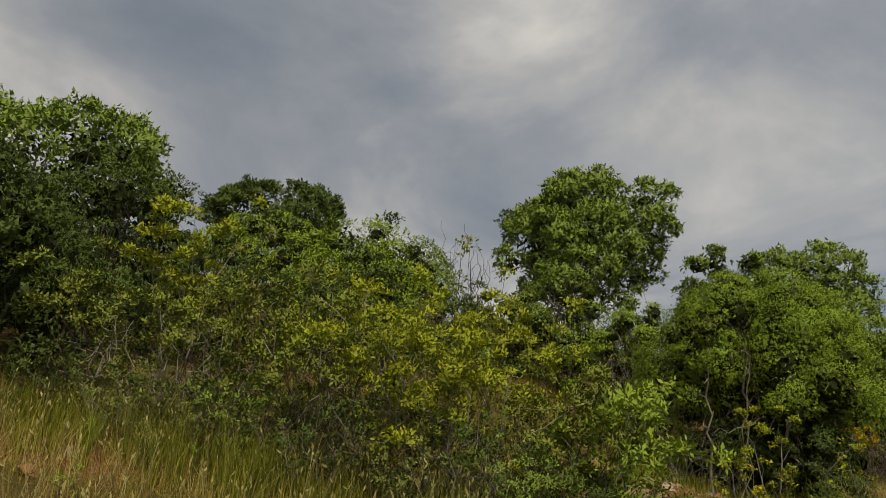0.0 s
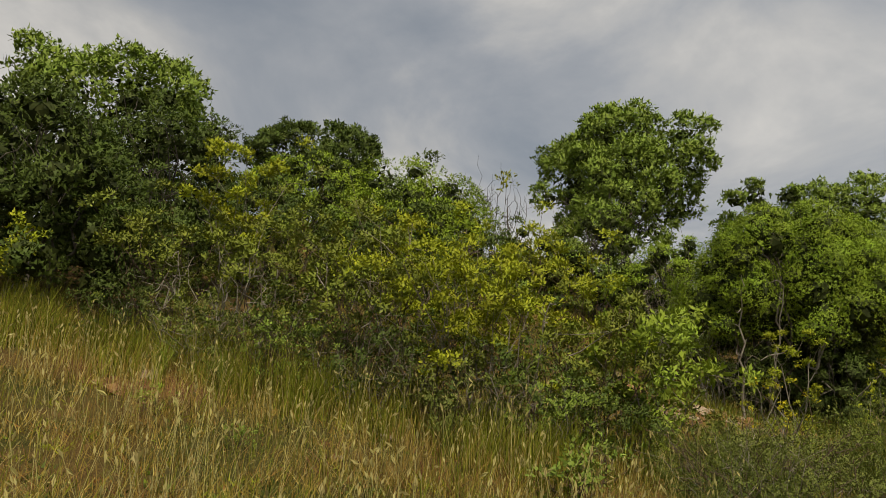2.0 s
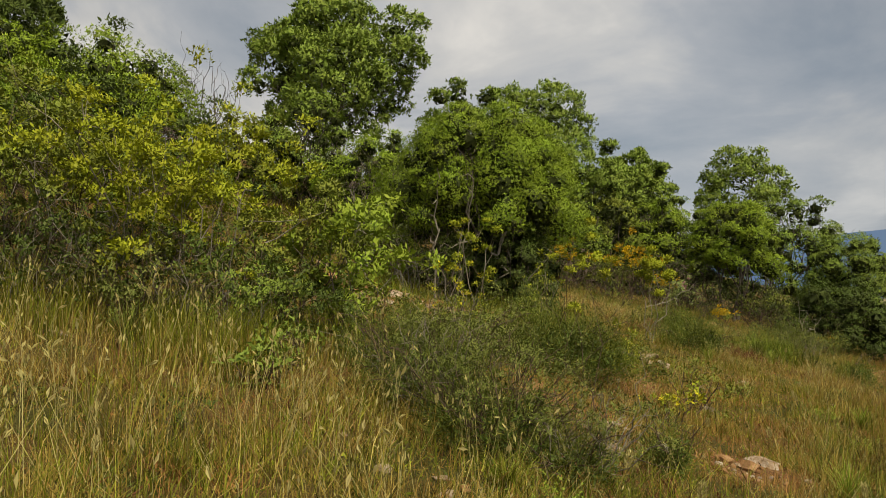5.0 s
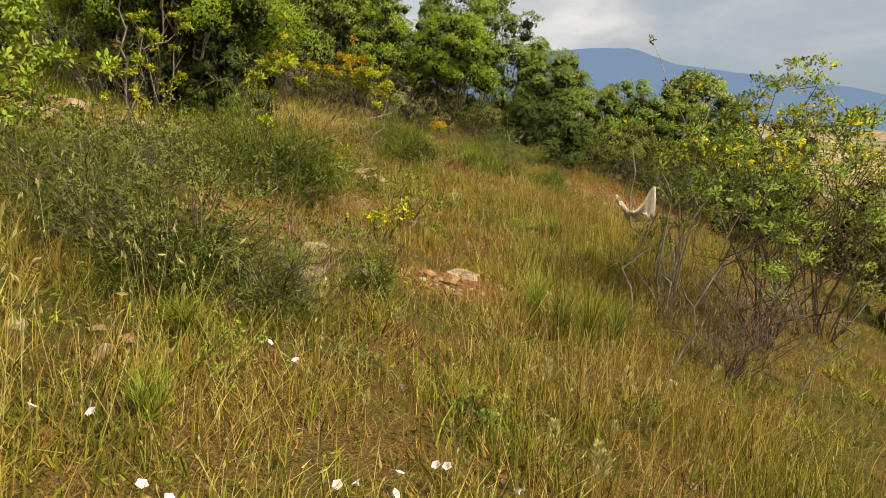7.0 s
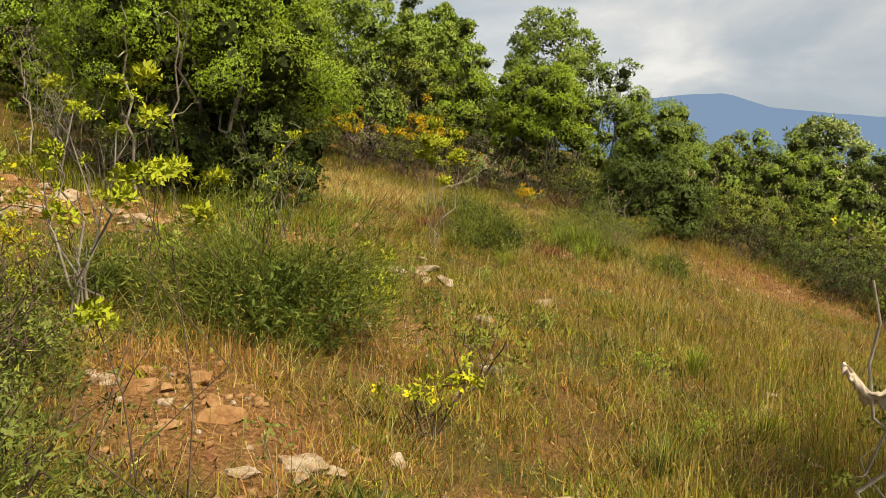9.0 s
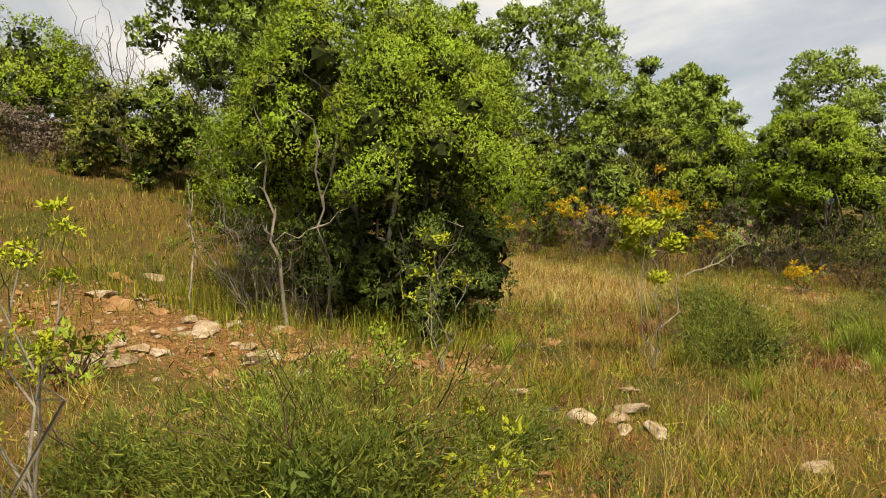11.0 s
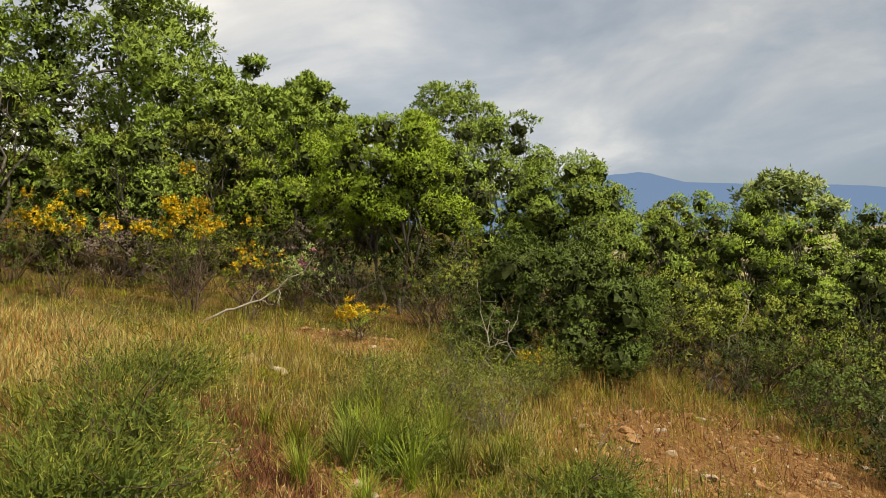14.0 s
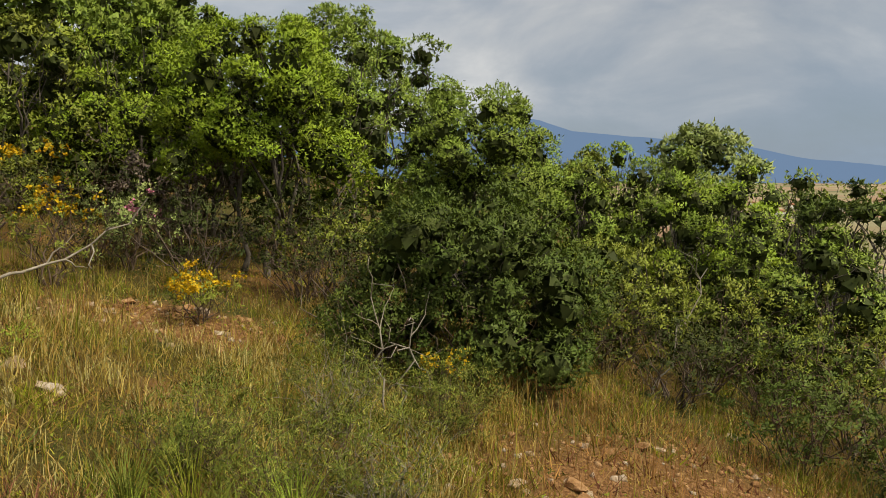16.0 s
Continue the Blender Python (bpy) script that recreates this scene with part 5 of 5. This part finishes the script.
def turf(name, label, n, keep, tall, wide, mat, seed, flat=1.0, tuft=1, spread=0.03):
    """Short single-faced blades in small tufts that leave the soil to be seen."""
    rng = np.random.default_rng(seed)
    X, Y = scatter(rng, n // tuft, FIELD, keep)
    k = np.repeat(rng.uniform(0.45, 1.0, len(X)) + 0.8 * rng.random(len(X)) ** 4, tuft)
    X, Y = np.repeat(X, tuft), np.repeat(Y, tuft)
    m = len(X)
    ox, oy = rng.normal(0, spread, m), rng.normal(0, spread, m)
    X, Y = X + ox, Y + oy
    P = np.stack([X, Y, height(X, Y) - 0.005], 1)
    D = unit(np.stack([rng.normal(0, flat, m) + ox / spread * flat * 0.5, rng.normal(0, flat, m) + oy / spread * flat * 0.5, np.ones(m)], 1))
    L = rng.uniform(*tall, m) * k * (0.6 + 0.7 * patch(X, Y, 0.4))
    return tagged(build_mesh(name, *leaf_tris(P, D, rng.normal(0, 1, (m, 3)), L, wide * rng.uniform(0.6, 1.4, m)), mat), label, "grass", kind="stuff")


def soilfree(x, y, k=0.85):
    return 1 - k * bareness(x, y)


turf("short_straw", "short golden straw over the hillside", 84000, lambda x, y: near_walk(x, y, 3.2) * (0.25 + 0.75 * dry(x, y)) * soilfree(x, y, 0.7) * patch(x, y), (0.035, 0.15), 0.007, M_STRAW, 21, 0.5, 6)
turf("short_grass", "short green grass over the hillside", 68000, lambda x, y: near_walk(x, y, 3.2) * (1.08 - dry(x, y)) * soilfree(x, y) * patch(x, y, 2.0), (0.035, 0.15), 0.0065, M_GRASS, 22, 0.55, 8, 0.04)
turf("small_herbs", "tiny green herbs close to the soil", 20000, lambda x, y: near_walk(x, y, 3.0) * (1.1 - dry(x, y)) * soilfree(x, y, 0.6), (0.02, 0.05), 0.022, M_LIME, 23, 1.6)
turf("dry_litter", "dry stalk litter lying on the soil", 24000, lambda x, y: near_walk(x, y, 3.2), (0.04, 0.14), 0.010, M_STRAW, 24, 2.6)
turf("rust_plants", "rust-coloured dry plants on thin soil", 16000, lambda x, y: near_walk(x, y, 3.0) * np.clip(lumpy(x, y, 1.3, 3.0) + 0.1, 0, 1), (0.05, 0.16), 0.010, M_RUST, 25, 0.6, 5)
turf("herb_clumps", "dark green herb clumps in the turf", 30000, lambda x, y: near_walk(x, y, 3.2) * soilfree(x, y) * patch(x, y, 5.2) ** 2, (0.03, 0.10), 0.014, M_SAGE, 41, 0.9, 16, 0.045)
turf("herb_clumps", "fresh green herb clumps in the turf", 20000, lambda x, y: near_walk(x, y, 3.2) * soilfree(x, y) * patch(x, y, 7.7) ** 2, (0.03, 0.11), 0.012, M_YELLOW, 42, 0.8, 14, 0.045)
turf("herb_clumps", "copper-coloured dry clumps in the turf", 24000, lambda x, y: near_walk(x, y, 3.2) * patch(x, y, 9.1) ** 2, (0.03, 0.12), 0.009, M_COPPER, 43, 0.7, 14, 0.05)
blades("dry_grass", "straw-coloured dry grass over the hillside", 12000, FIELD, lambda x, y: near_walk(x, y, 3.2) * (0.25 + 0.75 * dry(x, y)) * soilfree(x, y), (0.07, 0.2), 0.0035, M_STRAW, 1, 1.0)
blades("green_grass", "green spring grass among the straw", 11000, FIELD, lambda x, y: near_walk(x, y, 3.2) * (1.0 - 0.95 * dry(x, y)) * soilfree(x, y), (0.10, 0.24), 0.005, M_GRASS, 2, 1.0)
blades("tall_grass", "tall green grass in loose tufts", 6000, FIELD, lambda x, y: near_walk(x, y, 3.5) * np.clip(lumpy(x, y, 1.1, 4.4) - 0.25, 0, 1) * soilfree(x, y, 1), (0.15, 0.36), 0.005, M_GRASS, 5, 0.9, 14)
blades("tall_straw", "tall thin straw stalks above the grass", 4200, FIELD, lambda x, y: near_walk(x, y, 3.5) * soilfree(x, y, 0.9), (0.2, 0.42), 0.003, M_STRAW, 6, 0.7)
blades("thicket_grass", "tall grass at the foot of the thicket", 9000, (-9.5, -3.2, 0.8, 6.5), lambda x, y: patch(x, y, 6.0) * np.exp(-((y - 1.35 - 0.62 * (x + 8.5)) / 0.75) ** 2), (0.15, 0.5), 0.006, M_GRASS, 7, 0.6, 12)
blades("thicket_grass", "straw at the foot of the thicket", 5000, (-9.5, -3.2, 1.0, 6.0), lambda x, y: np.exp(-((y - 1.3 - 0.62 * (x + 8.5)) / 0.7) ** 2), (0.12, 0.32), 0.005, M_STRAW, 13, 0.5)
blades("thicket_grass", "tall grass at the foot of bushes", 2200, (-7.5, -3.0, 9.2, 12.0), lambda x, y: np.exp(-((y - 9.9 - 0.35 * (x + 5)) / 0.45) ** 2), (0.10, 0.32), 0.006, M_GRASS, 8, 0.6, 10)
blades("thicket_grass", "tall grass at the foot of bushes", 2600, (-6.5, 5.0, 15.6, 18.8), lambda x, y: np.exp(-((y - 17.4) / 0.9) ** 2) * (1 - bareness(x, y)), (0.06, 0.22), 0.006, M_GRASS, 9, 0.8, 10)
blades("slope_grass", "knee-high seeding grass beside the slope shrubs", 1500, (0.2, 2.2, 3.4, 9.5), lambda x, y: 0.5 + 0.5 * lumpy(x, y, 1.8, 0.3), (0.12, 0.32), 0.004, M_GRASS, 14, 0.9)
blades("slope_grass", "knee-high dry grass beside the slope shrubs", 3000, (0.2, 2.4, 3.4, 10.5), lambda x, y: 0.5 + 0.5 * lumpy(x, y, 1.8, 1.3), (0.12, 0.36), 0.0035, M_STRAW, 15, 0.8)
blades("meadow_grass", "tall straw stalks before the thicket", 3600, (-6.8, -1.4, 0.2, 4.0), lambda x, y: patch(x, y, 0.9), (0.12, 0.32), 0.0035, M_STRAW, 16, 1.0)
blades("meadow_grass", "green grass stalks before the thicket", 1600, (-6.8, -1.4, 0.2, 4.0), lambda x, y: 0.5 + 0.5 * lumpy(x, y, 2.1, 2.9), (0.10, 0.28), 0.004, M_GRASS, 17, 0.9)
blades("trodden_grass", "golden grass where the walk begins", 9500, (-2.4, 2.3, 0.5, 4.4), lambda x, y: patch(x, y, 0.8), (0.04, 0.15), 0.004, M_STRAW, 31, 1.5, 9)
blades("trodden_grass", "fresh green grass where the walk begins", 4000, (-2.4, 2.3, 0.5, 4.4), lambda x, y: patch(x, y, 3.1), (0.05, 0.18), 0.006, M_GRASS, 32, 1.5, 12)
seed_stalks("seeding_grass", "ripe golden grass heads on thin stalks", 15000, FIELD, lambda x, y: near_walk(x, y, 2.6) * (0.3 + 0.7 * dry(x, y)) * soilfree(x, y, 0.75) * patch(x, y, 1.4), (0.10, 0.34), (0.012, 0.03), M_EAR, 61)
seed_stalks("seeding_grass", "rust-brown grass heads on thin stalks", 13000, FIELD, lambda x, y: near_walk(x, y, 2.6) * soilfree(x, y, 0.6) * patch(x, y, 3.7), (0.06, 0.24), (0.010, 0.024), M_COPPER, 62, 0.6)
seed_stalks("seeding_grass", "tall pale grass heads before the thicket", 1500, (-7.5, -1.2, 0.0, 4.2), lambda x, y: patch(x, y, 8.2), (0.3, 0.55), (0.03, 0.06), M_EAR, 63, 0.25)
turf("dark_herbs", "dark green leafy herbs low in the grass", 26000, lambda x, y: near_walk(x, y, 2.0) * soilfree(x, y) * patch(x, y, 11.3) ** 3, (0.03, 0.09), 0.016, M_DARK, 64, 1.0, 18, 0.06)
turf("matted_grass", "matted golden grass leaning every way", 42000, lambda x, y: near_walk(x, y, 2.0) * soilfree(x, y, 0.8) * patch(x, y, 12.9), (0.05, 0.15), 0.005, M_STRAW, 65, 0.9, 9, 0.04)
turf("matted_grass", "matted green grass leaning every way", 36000, lambda x, y: near_walk(x, y, 2.0) * soilfree(x, y, 0.9) * patch(x, y, 14.2), (0.05, 0.15), 0.005, M_GRASS, 66, 0.9, 9, 0.04)
blades("soil_stalks", "dry stalks rising from bare soil", 1700, (0.3, 4.2, 13.6, 17.0), lambda x, y: 0.7 + 0 * x, (0.10, 0.3), 0.004, M_COPPER, 18, 0.6)
blades("upper_grass", "sunlit straw on the upper slope", 3500, (-14, -6, 6, 15), lambda x, y: 0.6 + 0 * x, (0.05, 0.16), 0.010, M_STRAW, 10, 0.8)
blades("upper_grass", "green grass on the upper slope", 9000, (-14, -6, 6, 15), lambda x, y: 0.6 + 0 * x, (0.05, 0.16), 0.010, M_GRASS, 11, 0.8)
blades("orange_grass", "low copper-red grass beside the tussocks", 5200, (-2.6, -0.7, 12.2, 14.0), lambda x, y: patch(x, y, 1.0), (0.05, 0.18), 0.005, M_RUST, 33, 1.0, 8)
blades("orange_grass", "low copper stubble on thin soil", 9000, (-2.6, 0.2, 4.9, 8.8), lambda x, y: patch(x, y, 2.0), (0.03, 0.11), 0.004, M_COPPER, 34, 0.9, 6)
blades("orange_grass", "dense copper-coloured dry grass patch", 8000, (-7.0, -2.4, 12.2, 16.5), lambda x, y: 1 - smooth(0.7, 1.05, np.hypot((x + 4.7) / 2.1, (y - 14.3) / 2.0)), (0.05, 0.14), 0.006, M_COPPER, 12, 1.2)
blades("orange_grass", "pale straw among the copper grass", 6000, (-7.0, -2.4, 12.2, 16.5), lambda x, y: 1 - smooth(0.7, 1.1, np.hypot((x + 4.7) / 2.1, (y - 14.3) / 2.0)), (0.05, 0.16), 0.006, M_EAR, 35, 1.3)
blades("golden_grass", "golden dry grass on the gentle slope", 9000, (-3.6, 1.0, 13.6, 17.4), lambda x, y: patch(x, y, 3.3) * soilfree(x, y, 0.6), (0.05, 0.17), 0.005, M_STRAW, 36, 1.1, 5)
blades("golden_grass", "pale dry grass on the gentle slope", 3000, (-3.6, 0.4, 13.6, 17.4), lambda x, y: patch(x, y, 5.3) * soilfree(x, y, 0.6), (0.05, 0.17), 0.005, M_EAR, 37, 1.1, 5)


# ---- small things: rag, stump, flowers, grass heads ----
def rag():
    """A torn bleached cloth hung over the sapling's twigs."""
    ob = thing("torn_rag", 1.12, 6.3, "bleached torn rag caught on bare twigs", "rag")
    z0 = ob.matrix_basis.translation.z
    n, m = 26, 12
    u, v = np.meshgrid(np.linspace(0, 1, n), np.linspace(0, 1, m), indexing="ij")
    x = -0.14 + 0.30 * u
    sag = 0.10 * np.sin(np.pi * np.clip(u * 1.15, 0, 1)) ** 1.5
    width = 0.03 + 0.13 * u ** 1.5
    z = 0.69 - z0 - 0.02 - sag - width * v + 0.09 * smooth(0.7, 1, u) * (1 - v) + 0.016 * np.sin(14 * v + 9 * u) + 0.012 * np.sin(31 * u + 5 * v) * v + 0.03 * np.sin(17 * u) * np.sin(43 * u) * v
    y = 0.03 * np.sin(9 * u + 4 * v) + 0.05 * v * np.sin(5 * u)
    V = np.stack([x, y, z], -1).reshape(-1, 3)
    i, j = np.meshgrid(np.arange(n - 1), np.arange(m - 1), indexing="ij")
    Q = np.stack([i * m + j, (i + 1) * m + j, (i + 1) * m + j + 1, i * m + j + 1], -1).reshape(-1, 4)
    c = build_mesh("cloth", V, Q, M_CLOTH, ob)
    c.data.polygons.foreach_set("use_smooth", np.ones(len(Q), bool))
    mod = c.modifiers.new("thickness", "SOLIDIFY")
    mod.thickness = 0.004
    line = wander(np.random.default_rng(3), (0.08, 0, 0.0), (-0.05, 0.02, 1.05 - z0), 8, 0.05)
    build_mesh("twig", *tube(line, np.linspace(0.012, 0.005, 8), 6), M_PALE, ob)


rag()


def stump(x, y, r, h, label):
    """A low charred stump with a jagged rim."""
    rng = np.random.default_rng(int(abs(x * 100)))
    ob = thing("tree_stump", x, y, label, "stump")
    a = np.linspace(0, 2 * np.pi, 22, endpoint=False)
    rings = []
    for k, (q, z) in enumerate(((1.25, 0), (1.05, 0.3), (1.0, 0.8), (0.97, 1.0), (0.7, 0.86), (0.02, 0.8))):
        jag = rng.uniform(-0.14, 0.14, 22) * (k in (2, 3))
        rings.append(np.stack([np.cos(a) * r * q * (1 + 0.09 * np.sin(3 * a)), np.sin(a) * r * q, h * (z + jag)], 1))
    V = np.concatenate(rings)
    i, j = np.meshgrid(np.arange(5), np.arange(22), indexing="ij")
    k = (j + 1) % 22
    build_mesh("wood", V, np.stack([i * 22 + j, i * 22 + k, (i + 1) * 22 + k, (i + 1) * 22 + j], -1).reshape(-1, 4), M_DARKSTONE, ob)


stump(-3.15, 10.9, 0.09, 0.07, "low dark weathered tree stump in grass")
stump(-2.25, 9.5, 0.06, 0.07, "broken dark stump between stones")


def bloom_mesh(seed):
    """A funnel flower of five joined petals."""
    rng = np.random.default_rng(seed)
    a = np.linspace(0, 2 * np.pi, 20, endpoint=False)
    rim = 1 + 0.04 * np.cos(5 * a)
    rings = [np.stack([np.cos(a) * r * rim ** k, np.sin(a) * r * rim ** k, np.full(20, z)], 1) for k, (r, z) in enumerate(((0.002, 0.0), (0.005, 0.010), (0.011, 0.016), (0.0165, 0.018)))]
    i, j = np.meshgrid(np.arange(3), np.arange(20), indexing="ij")
    k = (j + 1) % 20
    return np.concatenate(rings), np.stack([i * 20 + j, i * 20 + k, (i + 1) * 20 + k, (i + 1) * 20 + j], -1).reshape(-1, 4)


def flower(x, y, z=0.11, seed=0):
    rng = np.random.default_rng(seed + 900)
    ob = thing("bindweed_flower", x, y, "small white funnel flower on a thin stalk", "flower", "white flowers in grass", 0.0, rng.uniform(0, 360))
    st = build_mesh("stalk", *tube(wander(rng, (0, 0, 0), (0.01, -0.01, z), 5, 0.1), np.full(5, 0.0015), 4), M_GRASS, ob)
    head = build_mesh("bloom", *bloom_mesh(seed), M_PETAL, st, "white funnel-shaped bloom")
    head.matrix_basis = pose(0.01, -0.01, z - 0.004, rng.uniform(15, 55), rng.uniform(-15, 15), 0)


for i, (x, y) in enumerate(((-0.26, 2.47), (-0.17, 2.48), (-0.08, 2.42), (-0.2, 2.33), (-0.08, 2.56), (0.04, 2.66), (0.07, 2.75), (0.17, 2.39), (0.34, 2.63), (0.4, 2.26), (0.1, 2.15), (0.05, 2.28),
                            (-0.38, 2.07), (-0.12, 1.9), (-0.07, 1.86), (0.01, 1.91), (0.06, 1.91), (-0.72, 2.09), (-0.66, 2.12), (-1.03, 2.41), (-1.18, 2.3), (-0.84, 3.44), (-0.19, 3.33), (-0.64, 3.25))):
    flower(x, y, 0.06 + 0.02 * (i % 3), i)


def ear_mesh(rng, h, size):
    """A soft pale spike of many short awns."""
    n = 90
    s = rng.random(n)
    a = rng.uniform(0, 2 * np.pi, n)
    fat = size * 0.16 * np.sin(np.pi * (0.12 + 0.8 * s))
    P = np.stack([np.cos(a) * fat, np.sin(a) * fat, h + s * size], 1)
    D = np.stack([np.cos(a) * 0.5, np.sin(a) * 0.5, np.ones(n)], 1)
    return leaf_quads(P, D, rng.normal(0, 1, (n, 3)), size * 0.28, size * 0.08)


def spike(x, y, h, size, seed):
    rng = np.random.default_rng(seed + 500)
    ob = thing("grass_spike", x, y, "pale feathery grass spike on a thin stalk", "grass spike", "pale grass spikes", 0.0)
    st = build_mesh("stalk", *tube(wander(rng, (0, 0, 0), (0, 0, h), 5, 0.04), np.full(5, 0.0016), 4), M_STRAW, ob)
    build_mesh("ear", *ear_mesh(rng, h, size), M_EAR, st, "pale feathery ear")
    ob.rotation_euler = (radians(rng.uniform(-12, 12)), radians(rng.uniform(-12, 12)), 0)


for i, (x, y) in enumerate(((-0.73, 3.8), (0.46, 2.69), (0.56, 2.66), (0.49, 2.42), (-0.31, 3.68), (1.31, 4.29), (0.74, 3.53), (0.4, 3.19), (-1.67, 12.95), (-1.6, 14.33), (-1.79, 12.71))):
    spike(x, y, 0.22 + 0.03 * (i % 4), 0.09, i)
rw = np.random.default_rng(77)
for i in range(60):
    spike(rw.uniform(-5.5, 2.0), rw.uniform(1.2, 9.0) if i < 45 else rw.uniform(9, 16), rw.uniform(0.15, 0.35), rw.uniform(0.04, 0.075), 40 + i)


def tuft(x, y, h, blades_, mat, seed, label="fountain-like tuft of long green grass"):
    """One grass tuft of arching blades."""
    rng = np.random.default_rng(seed + 700)
    ob = thing("grass_tuft", x, y, label, "grass tuft", "grass tufts", 0.01)
    a = rng.uniform(0, 2 * np.pi, blades_)
    s = np.linspace(0, 1, 6)
    reach = h * rng.uniform(0.15, 0.75, blades_)
    top = h * rng.uniform(0.6, 1.0, blades_)
    C = np.stack([np.cos(a)[:, None] * reach[:, None] * s ** 1.6, np.sin(a)[:, None] * reach[:, None] * s ** 1.6, top[:, None] * (s - 0.35 * s ** 3 * (reach / h)[:, None])], -1)
    C[..., :2] += rng.normal(0, 0.02, (blades_, 1, 2))
    side = np.stack([-np.sin(a), np.cos(a), 0 * a], 1)[:, None] * (0.0025 * (1.02 - s ** 2))[None, :, None]
    V = np.stack([C - side, C + side], 2).reshape(-1, 3)
    k = (12 * np.arange(blades_)[:, None, None] + 2 * np.arange(5)[None, :, None] + np.array([0, 1, 3, 2])).reshape(-1, 4)
    tagged(build_mesh("leafage", V, k, mat, ob), kind="stuff")


for i, (x, y, h) in enumerate(((-0.7, 13.9, 0.55), (-0.3, 13.95, 0.55), (-1.0, 14.0, 0.45), (-0.45, 13.5, 0.6), (-0.6, 13.35, 0.6), (-0.1, 13.3, 0.55), (-0.25, 13.6, 0.5), (-0.8, 13.55, 0.5), (0.1, 13.5, 0.45), (-1.1, 13.3, 0.4), (-0.35, 13.1, 0.55), (-0.75, 13.2, 0.5), (-0.15, 12.75, 0.4), (-0.9, 12.8, 0.4), (0.55, 4.9, 0.55), (0.75, 5.1, 0.6), (0.4, 5.3, 0.5), (0.95, 5.35, 0.5), (-1.2, 3.4, 0.3), (-0.95, 2.6, 0.25), (0.9, 2.5, 0.25),
                               (-2.6, 12.9, 0.4), (-1.2, 10.9, 0.35), (0.3, 6.6, 0.35), (0.9, 7.4, 0.35), (0.6, 8.4, 0.35), (-5.9, 2.4, 0.5), (-5.2, 2.9, 0.5), (-6.6, 2.2, 0.5), (-4.2, 3.5, 0.5), (-7.2, 2.0, 0.5), (-3.0, 10.3, 0.35), (-0.9, 14.4, 0.4), (0.2, 13.8, 0.4), (-0.5, 12.6, 0.35), (-1.3, 12.4, 0.35), (-1.4, 13.6, 0.35), (-2.0, 13.4, 0.3), (-1.3, 11.4, 0.3), (-1.9, 11.3, 0.3))):
    tuft(x, y, h * 0.92, 110, (M_GRASS, M_LIME, M_NEEDLE)[i % 3], i)
